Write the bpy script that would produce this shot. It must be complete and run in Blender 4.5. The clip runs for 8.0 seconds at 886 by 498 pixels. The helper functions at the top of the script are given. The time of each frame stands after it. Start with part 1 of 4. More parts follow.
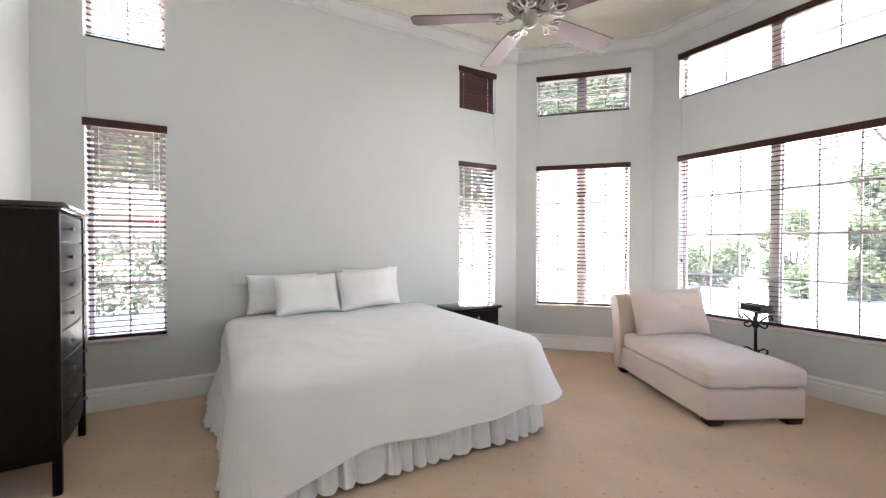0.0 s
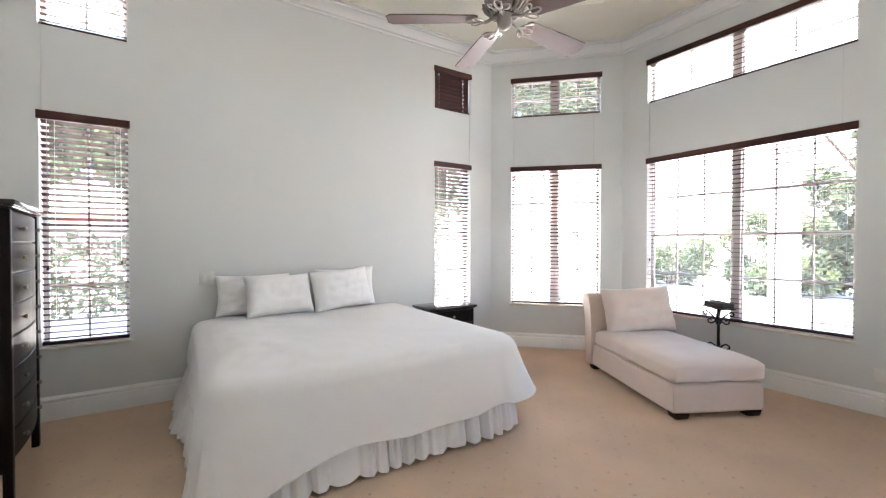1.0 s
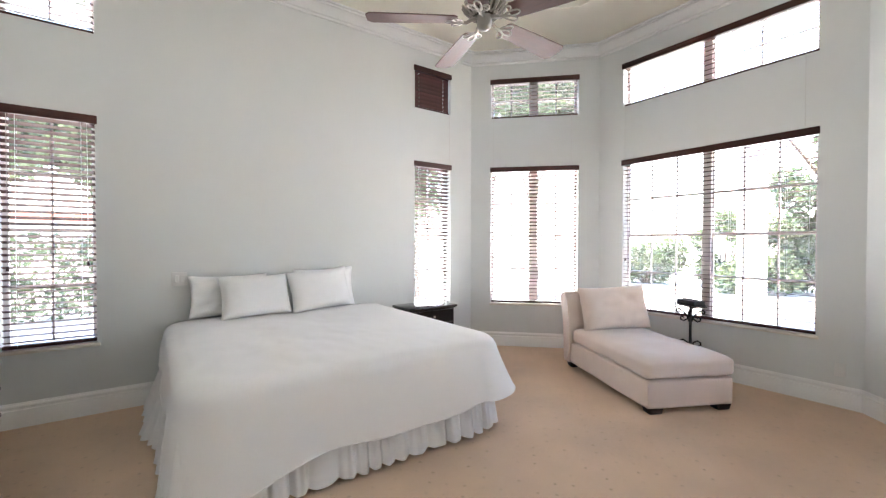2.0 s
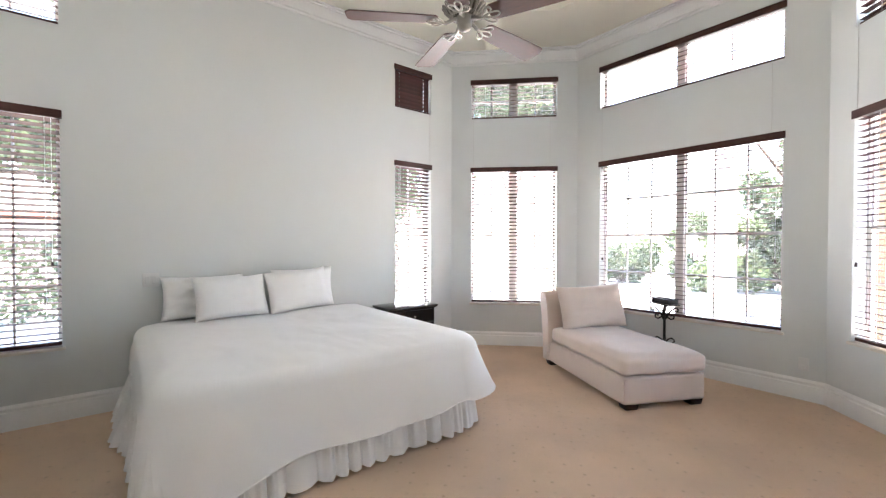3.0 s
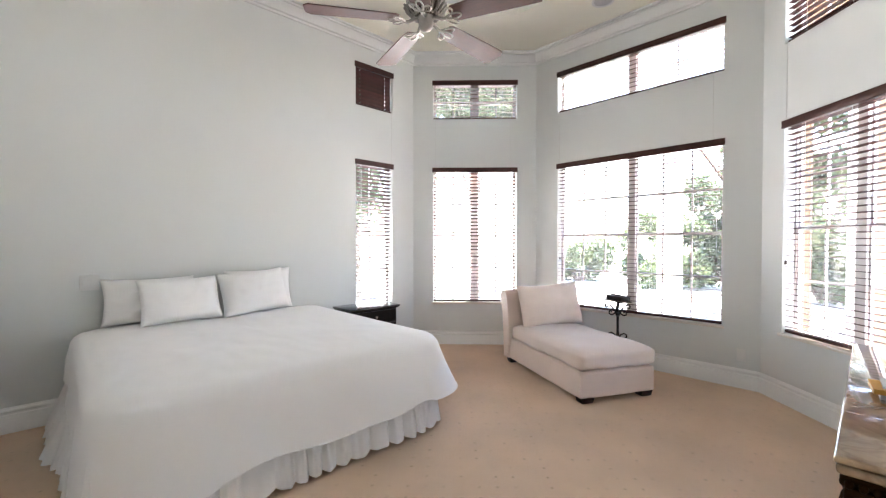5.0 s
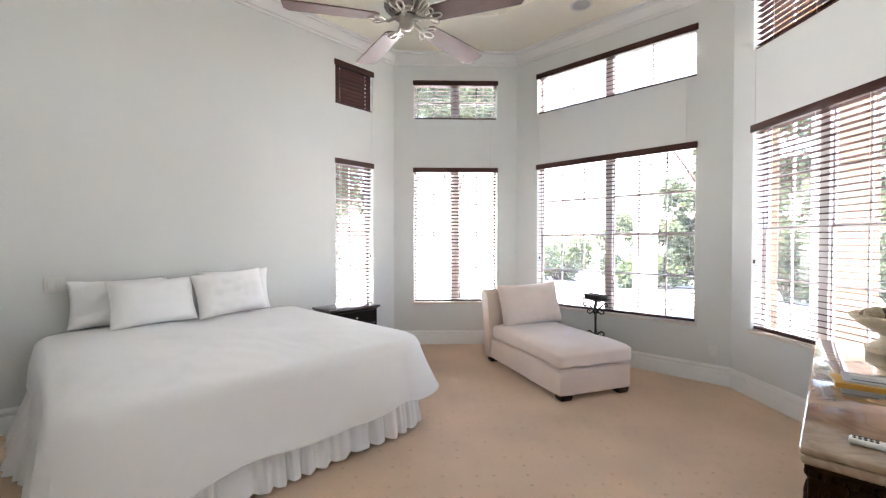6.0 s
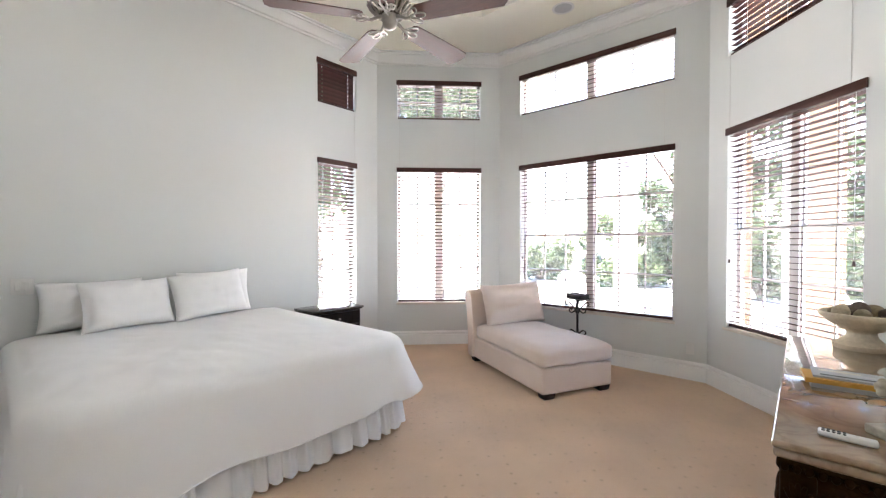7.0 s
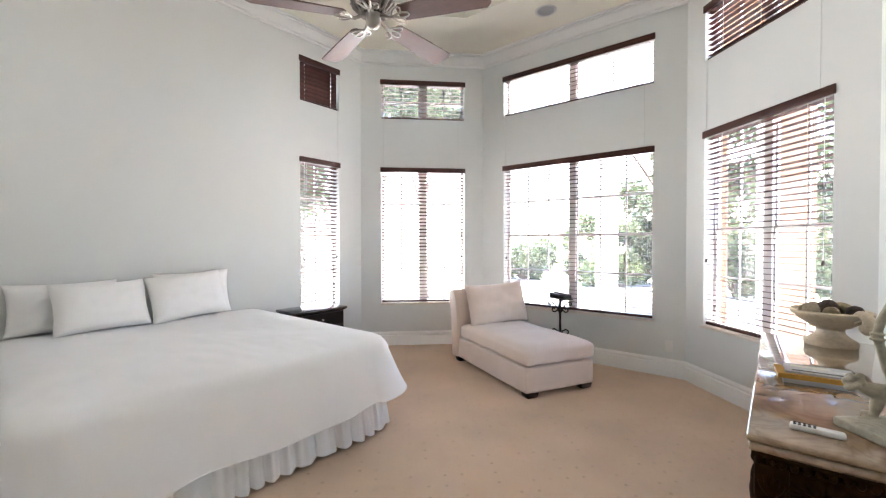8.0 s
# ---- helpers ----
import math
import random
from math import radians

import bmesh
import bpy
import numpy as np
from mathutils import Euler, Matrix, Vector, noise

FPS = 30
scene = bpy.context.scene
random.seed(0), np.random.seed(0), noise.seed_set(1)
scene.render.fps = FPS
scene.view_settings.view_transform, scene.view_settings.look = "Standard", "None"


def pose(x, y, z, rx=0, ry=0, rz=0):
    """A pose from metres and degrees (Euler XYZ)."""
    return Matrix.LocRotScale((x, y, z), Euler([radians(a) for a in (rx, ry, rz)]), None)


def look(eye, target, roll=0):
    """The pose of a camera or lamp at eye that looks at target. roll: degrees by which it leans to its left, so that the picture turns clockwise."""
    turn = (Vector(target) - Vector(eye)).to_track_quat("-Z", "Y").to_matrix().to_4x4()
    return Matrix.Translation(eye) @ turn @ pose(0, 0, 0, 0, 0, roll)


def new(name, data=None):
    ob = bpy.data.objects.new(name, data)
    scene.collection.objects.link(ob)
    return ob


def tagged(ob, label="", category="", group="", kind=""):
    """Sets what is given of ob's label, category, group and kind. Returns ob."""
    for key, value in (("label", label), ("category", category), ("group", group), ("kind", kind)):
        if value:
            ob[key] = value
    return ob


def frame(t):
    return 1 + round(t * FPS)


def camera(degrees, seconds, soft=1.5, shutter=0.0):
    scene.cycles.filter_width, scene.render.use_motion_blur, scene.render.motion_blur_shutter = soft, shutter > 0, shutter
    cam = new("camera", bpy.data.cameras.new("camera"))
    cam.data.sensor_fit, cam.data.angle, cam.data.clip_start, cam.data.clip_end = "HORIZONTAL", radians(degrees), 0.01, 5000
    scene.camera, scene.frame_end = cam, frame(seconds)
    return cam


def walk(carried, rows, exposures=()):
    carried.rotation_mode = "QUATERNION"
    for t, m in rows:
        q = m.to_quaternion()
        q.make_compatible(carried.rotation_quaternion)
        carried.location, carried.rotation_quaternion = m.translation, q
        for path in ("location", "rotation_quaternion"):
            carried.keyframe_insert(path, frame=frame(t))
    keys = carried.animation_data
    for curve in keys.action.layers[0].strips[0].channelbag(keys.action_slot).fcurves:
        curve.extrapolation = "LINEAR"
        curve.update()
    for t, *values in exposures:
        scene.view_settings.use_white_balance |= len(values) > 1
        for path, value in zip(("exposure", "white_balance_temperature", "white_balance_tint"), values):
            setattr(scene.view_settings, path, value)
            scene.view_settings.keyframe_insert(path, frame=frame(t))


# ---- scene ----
cam = camera(94.8, 8.0, soft=1.25)
PATH = [
    (0, pose(0, 0, 1.4, 89.21, -0.05, -29.30)),
    (0.5, pose(0, 0, 1.4, 89.19, -0.05, -31.16)),
    (1, pose(0, 0, 1.4, 89.19, -0.06, -32.75)),
    (1.5, pose(0, 0, 1.4, 89.18, -0.06, -34.17)),
    (3, pose(0, 0, 1.4, 89.15, -0.07, -38.29)),
    (3.5, pose(0, 0, 1.4, 89.14, -0.07, -39.63)),
    (4, pose(0, 0, 1.4, 89.14, -0.07, -40.83)),
    (4.5, pose(0, 0, 1.4, 89.14, -0.04, -42.21)),
    (6, pose(0, 0, 1.4, 89.13, -0.01, -46.31)),
    (6.5, pose(0, 0, 1.4, 89.15, 0.01, -47.53)),
    (7, pose(0, 0, 1.4, 89.15, 0.03, -48.60)),
    (7.5, pose(0, 0, 1.4, 89.15, 0.04, -49.61)),
    (8, pose(0, 0, 1.4, 89.17, 0.06, -50.83)),
]
walk(cam, PATH, [(0.0, 4.42, 6620, 14), (8.0, 4.42, 6620, 14)])

# ---- light ----
sky_world = bpy.data.worlds.new("sky")
scene.world = sky_world
sky_world.use_nodes = True
wn = sky_world.node_tree.nodes
sky = wn.new("ShaderNodeTexSky")
sky.sky_type = "NISHITA"
sky.sun_disc = False
sky.sun_elevation = radians(79.3)
sky.sun_rotation = radians(141)
wn["Background"].inputs[1].default_value = 0.15
sky_world.node_tree.links.new(sky.outputs[0], wn["Background"].inputs[0])
sun = new("sun", bpy.data.lights.new("sun", "SUN"))
sun.data.energy = 3.6
sun.data.angle = radians(0.5)
sun.data.color = (1.0, 0.95, 0.87)
sun.matrix_world = look((2.0, -2.5, 17), (0, 0, 0))


def sky_panel(name, place, yaw, w, h, watts):
    """Skylight standing in a window's opening, outside its glass, facing in."""
    lamp = new(name, bpy.data.lights.new(name, "AREA"))
    lamp.data.shape, lamp.data.size, lamp.data.size_y, lamp.data.energy = "RECTANGLE", w, h, watts
    lamp.data.color = (0.95, 0.98, 1.0)
    lamp.matrix_world = Matrix.Translation(place) @ pose(0, 0, 0, 90, 0, yaw)
    return lamp


sky_panel("window_light_northeast", (4.184 + 0.135, 3.764 + 0.135, 1.492), 135, 1.13, 1.80, 7.2)
sky_panel("transom_light_east", (4.78 + 0.19, 1.924, 3.352), 90, 1.80, 0.48, 1.6)
sky_panel("window_light_north", (2.957, 4.36 + 0.19, 1.15), 180, 0.53, 1.12, 1.5)
sky_panel("transom_light_north", (-0.6475, 4.36 + 0.19, 3.352), 180, 0.53, 0.48, 0.7)


# ---- materials ----
def material(name, colour, rough=0.6, metal=0.0, grain=0.0, scale=40.0, spread=0.1, blotch=1.5, coat=0.0, stretch=(1, 1, 1), sheen=0.0, piece=0.0, spec=0.5, vary=0.08):
    """A surface with a fine grain (relief and tone), broad blotches and, for pieces, a tone of their own."""
    m = bpy.data.materials.new(name)
    m.use_nodes = True
    nt = m.node_tree
    n, l = nt.nodes, nt.links
    b = n["Principled BSDF"]
    b.inputs["Metallic"].default_value = metal
    b.inputs["Coat Weight"].default_value = coat
    b.inputs["Coat Roughness"].default_value = 0.08
    b.inputs["Specular IOR Level"].default_value = spec
    b.inputs["Sheen Weight"].default_value = sheen
    tc = n.new("ShaderNodeTexCoord")
    mp = n.new("ShaderNodeMapping")
    mp.inputs["Scale"].default_value = stretch
    l.new(tc.outputs["Object"], mp.inputs["Vector"])
    fine = n.new("ShaderNodeTexNoise")
    fine.inputs["Scale"].default_value = scale
    fine.inputs["Detail"].default_value = 6
    l.new(mp.outputs[0], fine.inputs["Vector"])
    broad = n.new("ShaderNodeTexNoise")
    broad.inputs["Scale"].default_value = blotch
    broad.inputs["Detail"].default_value = 3
    l.new(mp.outputs[0], broad.inputs["Vector"])
    mixn = n.new("ShaderNodeMath")
    mixn.operation = "MULTIPLY_ADD"
    l.new(fine.outputs[0], mixn.inputs[0])
    mixn.inputs[1].default_value = 0.5
    half = n.new("ShaderNodeMath")
    half.operation = "MULTIPLY"
    half.inputs[1].default_value = 0.5
    l.new(broad.outputs[0], half.inputs[0])
    l.new(half.outputs[0], mixn.inputs[2])
    ramp = n.new("ShaderNodeValToRGB")
    lo = [c * (1 - spread) for c in colour]
    hi = [min(1, c * (1 + spread)) for c in colour]
    ramp.color_ramp.elements[0].position, ramp.color_ramp.elements[0].color = 0.3, (*lo, 1)
    ramp.color_ramp.elements[1].position, ramp.color_ramp.elements[1].color = 0.7, (*hi, 1)
    l.new(mixn.outputs[0], ramp.inputs[0])
    if piece:
        info = n.new("ShaderNodeObjectInfo")
        hsv = n.new("ShaderNodeHueSaturation")
        rng = n.new("ShaderNodeMapRange")
        rng.inputs["To Min"].default_value, rng.inputs["To Max"].default_value = 1 - piece, 1 + piece
        l.new(info.outputs["Random"], rng.inputs["Value"])
        l.new(rng.outputs[0], hsv.inputs["Value"])
        l.new(ramp.outputs[0], hsv.inputs["Color"])
        l.new(hsv.outputs[0], b.inputs["Base Color"])
    else:
        l.new(ramp.outputs[0], b.inputs["Base Color"])
    rr = n.new("ShaderNodeMapRange")
    rr.inputs["To Min"].default_value, rr.inputs["To Max"].default_value = max(0.02, rough - vary), min(1, rough + vary)
    l.new(broad.outputs[0], rr.inputs["Value"])
    l.new(rr.outputs[0], b.inputs["Roughness"])
    if grain:
        bump = n.new("ShaderNodeBump")
        bump.inputs["Strength"].default_value = grain
        bump.inputs["Distance"].default_value = 0.01
        l.new(fine.outputs[0], bump.inputs["Height"])
        l.new(bump.outputs[0], b.inputs["Normal"])
    return m


def glass_material():
    m = bpy.data.materials.new("window glass")
    m.use_nodes = True
    n, l = m.node_tree.nodes, m.node_tree.links
    n.remove(n["Principled BSDF"])
    clear, gloss, mixer = n.new("ShaderNodeBsdfTransparent"), n.new("ShaderNodeBsdfGlossy"), n.new("ShaderNodeMixShader")
    gloss.inputs["Roughness"].default_value = 0.02
    mixer.inputs[0].default_value = 0.05
    l.new(clear.outputs[0], mixer.inputs[1])
    l.new(gloss.outputs[0], mixer.inputs[2])
    # a faint translucent white veil imitates the glow of bright daylight over the panes
    veil, veiled = n.new("ShaderNodeBsdfTranslucent"), n.new("ShaderNodeMixShader")
    veil.inputs["Color"].default_value = (0.9, 0.92, 0.92, 1)
    veil_noise = n.new("ShaderNodeTexNoise")
    veil_noise.inputs["Scale"].default_value = 9
    amount = n.new("ShaderNodeMapRange")
    amount.inputs["To Min"].default_value, amount.inputs["To Max"].default_value = 0.02, 0.05
    l.new(veil_noise.outputs[0], amount.inputs["Value"])
    l.new(amount.outputs[0], veiled.inputs[0])
    l.new(mixer.outputs[0], veiled.inputs[1])
    l.new(veil.outputs[0], veiled.inputs[2])
    l.new(veiled.outputs[0], n["Material Output"].inputs[0])
    return m


def leaf_material():
    """Leaves that let some of the sun through."""
    m = material("leaf green", (0.085, 0.115, 0.05), 0.5, spread=0.45, scale=5)
    n, l = m.node_tree.nodes, m.node_tree.links
    b = n["Principled BSDF"]
    thin, both = n.new("ShaderNodeBsdfTranslucent"), n.new("ShaderNodeMixShader")
    l.new(b.inputs["Base Color"].links[0].from_socket, thin.inputs["Color"])
    both.inputs[0].default_value = 0.4
    l.new(b.outputs[0], both.inputs[1])
    l.new(thin.outputs[0], both.inputs[2])
    l.new(both.outputs[0], n["Material Output"].inputs[0])
    return m


def carpet_material():
    """Cut-pile beige carpet with a sparse diagonal rank of small darker tufts."""
    m = material("carpet", (0.71, 0.51, 0.35), 0.95, grain=0.5, scale=260, spread=0.2, blotch=1.5, sheen=0.2)
    n, l = m.node_tree.nodes, m.node_tree.links
    b = n["Principled BSDF"]
    base = b.inputs["Base Color"].links[0].from_socket
    tc = n.new("ShaderNodeTexCoord")
    mp = n.new("ShaderNodeMapping")
    mp.inputs["Rotation"].default_value = (0, 0, radians(45))
    mp.inputs["Scale"].default_value = (9.7, 9.7, 0)
    l.new(tc.outputs["Object"], mp.inputs["Vector"])
    frac = n.new("ShaderNodeVectorMath")
    frac.operation = "FRACTION"
    l.new(mp.outputs[0], frac.inputs[0])
    dist = n.new("ShaderNodeVectorMath")
    dist.operation = "DISTANCE"
    dist.inputs[1].default_value = (0.5, 0.5, 0)
    l.new(frac.outputs[0], dist.inputs[0])
    dot = n.new("ShaderNodeMapRange")
    dot.inputs["From Min"].default_value, dot.inputs["From Max"].default_value = 0.06, 0.13
    dot.inputs["To Min"].default_value, dot.inputs["To Max"].default_value = 0.42, 0.0
    l.new(dist.outputs["Value"], dot.inputs["Value"])
    # some tufts are worn away
    worn = n.new("ShaderNodeTexNoise")
    worn.inputs["Scale"].default_value = 7
    l.new(tc.outputs["Object"], worn.inputs["Vector"])
    keep = n.new("ShaderNodeMapRange")
    keep.inputs["From Min"].default_value, keep.inputs["From Max"].default_value = 0.42, 0.62
    l.new(worn.outputs[0], keep.inputs["Value"])
    left = n.new("ShaderNodeMath")
    left.operation = "MULTIPLY"
    l.new(dot.outputs[0], left.inputs[0])
    l.new(keep.outputs[0], left.inputs[1])
    mx = n.new("ShaderNodeMixRGB")
    mx.inputs[2].default_value = (0.30, 0.19, 0.10, 1)
    l.new(left.outputs[0], mx.inputs[0])
    l.new(base, mx.inputs[1])
    l.new(mx.outputs[0], b.inputs["Base Color"])
    return m


def marble_material():
    """Polished beige marble with broken brown veins."""
    m = material("polished marble", (0.27, 0.175, 0.10), 0.04, spread=0.25, scale=22, blotch=6, spec=0.9, coat=0.6, stretch=(1.2, 0.8, 1.0), vary=0.02)
    n, l = m.node_tree.nodes, m.node_tree.links
    b = n["Principled BSDF"]
    base = b.inputs["Base Color"].links[0].from_socket
    tc, vein, ramp, mx = n.new("ShaderNodeTexCoord"), n.new("ShaderNodeTexNoise"), n.new("ShaderNodeValToRGB"), n.new("ShaderNodeMixRGB")
    vein.inputs["Scale"].default_value, vein.inputs["Detail"].default_value, vein.inputs["Distortion"].default_value = 5.0, 8, 1.6
    l.new(tc.outputs["Object"], vein.inputs["Vector"])
    ramp.color_ramp.elements[0].position, ramp.color_ramp.elements[0].color = 0.44, (0, 0, 0, 1)
    ramp.color_ramp.elements[1].position, ramp.color_ramp.elements[1].color = 0.56, (0, 0, 0, 1)
    mid = ramp.color_ramp.elements.new(0.5)
    mid.color = (0.4, 0.4, 0.4, 1)
    l.new(vein.outputs[0], ramp.inputs[0])
    l.new(ramp.outputs[0], mx.inputs[0])
    l.new(base, mx.inputs[1])
    mx.inputs[2].default_value = (0.14, 0.07, 0.028, 1)
    l.new(mx.outputs[0], b.inputs["Base Color"])
    return m


WALL = material("wall paint", (0.66, 0.67, 0.655), 0.75, grain=0.06, scale=180, spread=0.025)
CEIL = material("ceiling paint", (0.88, 0.85, 0.74), 0.85, grain=0.08, scale=150, spread=0.03)
TRIM = material("white trim paint", (0.85, 0.85, 0.84), 0.45, spread=0.03, scale=60)
CROWN = material("crown moulding paint", (0.74, 0.735, 0.72), 0.6, spread=0.03, scale=60)
CARPET = carpet_material()
GLASS = glass_material()
FRAME = material("window frame", (0.86, 0.82, 0.80), 0.4, spread=0.04)
SLAT = material("mahogany slat", (0.052, 0.0135, 0.0105), 0.5, spec=0.2, grain=0.1, scale=30, spread=0.3, stretch=(0.6, 8, 8), piece=0.2)
VALANCE = material("mahogany valance", (0.056, 0.019, 0.0135), 0.4, spec=0.3, grain=0.1, scale=30, spread=0.3, stretch=(0.6, 8, 8))
SILL = material("marble sill", (0.66, 0.60, 0.52), 0.3, spread=0.1, scale=14)
CORD = material("blind cord", (0.58, 0.57, 0.55), 0.8, spread=0.1)
TASSEL = material("dark tassel", (0.04, 0.02, 0.015), 0.6)
LINEN = material("white cotton", (0.89, 0.875, 0.86), 0.9, grain=0.25, scale=320, spread=0.03, sheen=0.2)
SKIRT = material("bed skirt cotton", (0.87, 0.855, 0.84), 0.9, grain=0.2, scale=240, spread=0.04, sheen=0.1)
SUEDE = material("cream microfibre", (0.74, 0.61, 0.53), 0.95, grain=0.25, scale=220, spread=0.07, blotch=4, sheen=0.5)
ESPRESSO = material("espresso wood", (0.009, 0.0045, 0.0035), 0.36, grain=0.06, scale=24, spread=0.35, stretch=(6, 6, 0.6), spec=0.14)
METAL = material("brushed nickel", (0.34, 0.31, 0.275), 0.42, metal=1.0, spread=0.1)
PEWTER = material("antique pewter", (0.10, 0.085, 0.07), 0.38, metal=1.0, grain=0.15, scale=60, spread=0.35)
BLADE = material("mahogany blade", (0.10, 0.042, 0.032), 0.5, spec=0.4, grain=0.03, scale=20, spread=0.3, stretch=(0.8, 10, 10))
IRON = material("wrought iron", (0.018, 0.016, 0.015), 0.45, metal=0.6, grain=0.3, scale=90)
MARBLE = marble_material()
CARVED = material("walnut carving", (0.020, 0.008, 0.0022), 0.6, spec=0.03, grain=0.5, scale=35, spread=0.5, blotch=6)
STONE = material("carved limestone", (0.60, 0.50, 0.37), 0.75, grain=0.4, scale=60, spread=0.18, blotch=8)
GREYSTONE = material("grey weathered stone", (0.33, 0.29, 0.22), 0.75, grain=0.4, scale=70, spread=0.25, blotch=9)
FEET = material("dark mahogany feet", (0.028, 0.010, 0.007), 0.4, grain=0.05, scale=30, spread=0.3)
POLISHED = material("polished espresso top", (0.010, 0.005, 0.004), 0.16, grain=0.03, scale=24, spread=0.35, stretch=(0.6, 6, 6), spec=0.5, coat=0.5)
PLASTIC = material("grey white plastic", (0.62, 0.60, 0.58), 0.4, spread=0.03)
SWITCH = material("switch plate", (0.72, 0.71, 0.69), 0.35, spread=0.02)
RUBBER = material("dark rubber", (0.05, 0.05, 0.05), 0.6)
PAGES = material("book pages", (0.70, 0.66, 0.58), 0.8, scale=200, stretch=(1, 1, 12), spread=0.1)
YELLOW = material("yellow cloth cover", (0.55, 0.28, 0.04), 0.6, spread=0.1)
GREYBOOK = material("grey card cover", (0.42, 0.42, 0.43), 0.5, spread=0.12, scale=20)
PATIO = material("pale paving", (0.55, 0.52, 0.47), 0.8, grain=0.2, scale=30, spread=0.12, blotch=0.6)
STUCCO = material("peach stucco", (0.215, 0.125, 0.07), 0.85, grain=0.3, scale=50, spread=0.08)
WHITECOL = material("white column paint", (0.80, 0.78, 0.74), 0.7, spread=0.04)
LEAF = leaf_material()
BARK = material("bark", (0.07, 0.05, 0.035), 0.9, grain=0.6, scale=30, spread=0.3)
REDWALL = material("terracotta roof", (0.36, 0.13, 0.09), 0.8, spread=0.2, scale=12)


# ---- building helpers ----
def shade(me, smooth=True, angle=40):
    if smooth:
        me.shade_smooth()
        me.set_sharp_from_angle(angle=radians(angle))


def mesh_of(name, bm, mat, smooth=True, angle=40):
    bmesh.ops.recalc_face_normals(bm, faces=bm.faces[:])
    me = bpy.data.meshes.new(name)
    bm.to_mesh(me)
    bm.free()
    me.materials.append(mat)
    shade(me, smooth, angle)
    return me


def part(name, bm, mat, parent, label="", m=None, smooth=True, angle=40):
    ob = new(name, mesh_of(name, bm, mat, smooth, angle))
    ob.parent = parent
    if m is not None:
        ob.matrix_basis = m
    return tagged(ob, label)


def share(ob, parent, m):
    """Another piece on the same mesh."""
    other = new(ob.name.split(".")[0], ob.data)
    other.parent = parent
    other.matrix_basis = m
    return other


def thing(name, m, label, category, group="", kind=""):
    ob = new(name)
    ob.empty_display_size = 0.1
    ob.matrix_basis = m
    return tagged(ob, label, category, group, kind)


def solo(name, bm, mat, m, label, category="", group="", kind="", smooth=True, angle=40):
    ob = new(name, mesh_of(name, bm, mat, smooth, angle))
    ob.matrix_basis = m
    return tagged(ob, label, category, group, kind)


def box(bm, x0, x1, y0, y1, z0, z1, bevel=0.0, segments=2):
    made = bmesh.ops.create_cube(bm, size=1.0)["verts"]
    for v in made:
        v.co = Vector(((x0 + x1) / 2 + v.co.x * (x1 - x0), (y0 + y1) / 2 + v.co.y * (y1 - y0), (z0 + z1) / 2 + v.co.z * (z1 - z0)))
    if bevel:
        edges = list({e for v in made for e in v.link_edges})
        bmesh.ops.bevel(bm, geom=edges, offset=bevel, segments=segments, affect="EDGES", profile=0.5)


def boxed(x0, x1, y0, y1, z0, z1, bevel=0.0, segments=2):
    bm = bmesh.new()
    box(bm, x0, x1, y0, y1, z0, z1, bevel, segments)
    return bm


def lathe(bm, outline, steps=32, centre=(0, 0, 0), axis=None):
    """Turns (radius, height) pairs round z."""
    rings = []
    for r, z in outline:
        ring = []
        for i in range(steps):
            a = 2 * math.pi * i / steps
            co = Vector((r * math.cos(a), r * math.sin(a), z))
            if axis is not None:
                co = axis @ co
            ring.append(bm.verts.new(co + Vector(centre)))
        rings.append(ring)
    for a, b in zip(rings, rings[1:]):
        for i in range(steps):
            j = (i + 1) % steps
            bm.faces.new((a[i], a[j], b[j], b[i]))
    for ring in (rings[0], rings[-1]):
        bm.faces.new(ring)


def tube(bm, pts, r, steps=8, closed=False):
    """A round bar along points; r is one radius or a list."""
    pts = [Vector(p) for p in pts]
    rad = [r] * len(pts) if isinstance(r, (int, float)) else r
    rings = []
    up = Vector((0.123, 0.456, 0.88)).normalized()
    for i, p in enumerate(pts):
        if closed:
            d = pts[(i + 1) % len(pts)] - pts[i - 1]
        else:
            d = pts[min(i + 1, len(pts) - 1)] - pts[max(i - 1, 0)]
        d.normalize()
        if abs(d.dot(up)) > 0.98:
            side = d.orthogonal().normalized()
        else:
            side = d.cross(up).normalized()
        other = d.cross(side)
        up = -other if other.dot(up) < 0 else other
        side = d.cross(up).normalized()
        rings.append([bm.verts.new(p + (side * math.cos(2 * math.pi * k / steps) + up * math.sin(2 * math.pi * k / steps)) * rad[i]) for k in range(steps)])
    pairs = list(zip(rings, rings[1:]))
    if closed:
        pairs.append((rings[-1], rings[0]))
    for a, b in pairs:
        for k in range(steps):
            j = (k + 1) % steps
            bm.faces.new((a[k], a[j], b[j], b[k]))
    if not closed:
        bm.faces.new(rings[0])
        bm.faces.new(rings[-1])


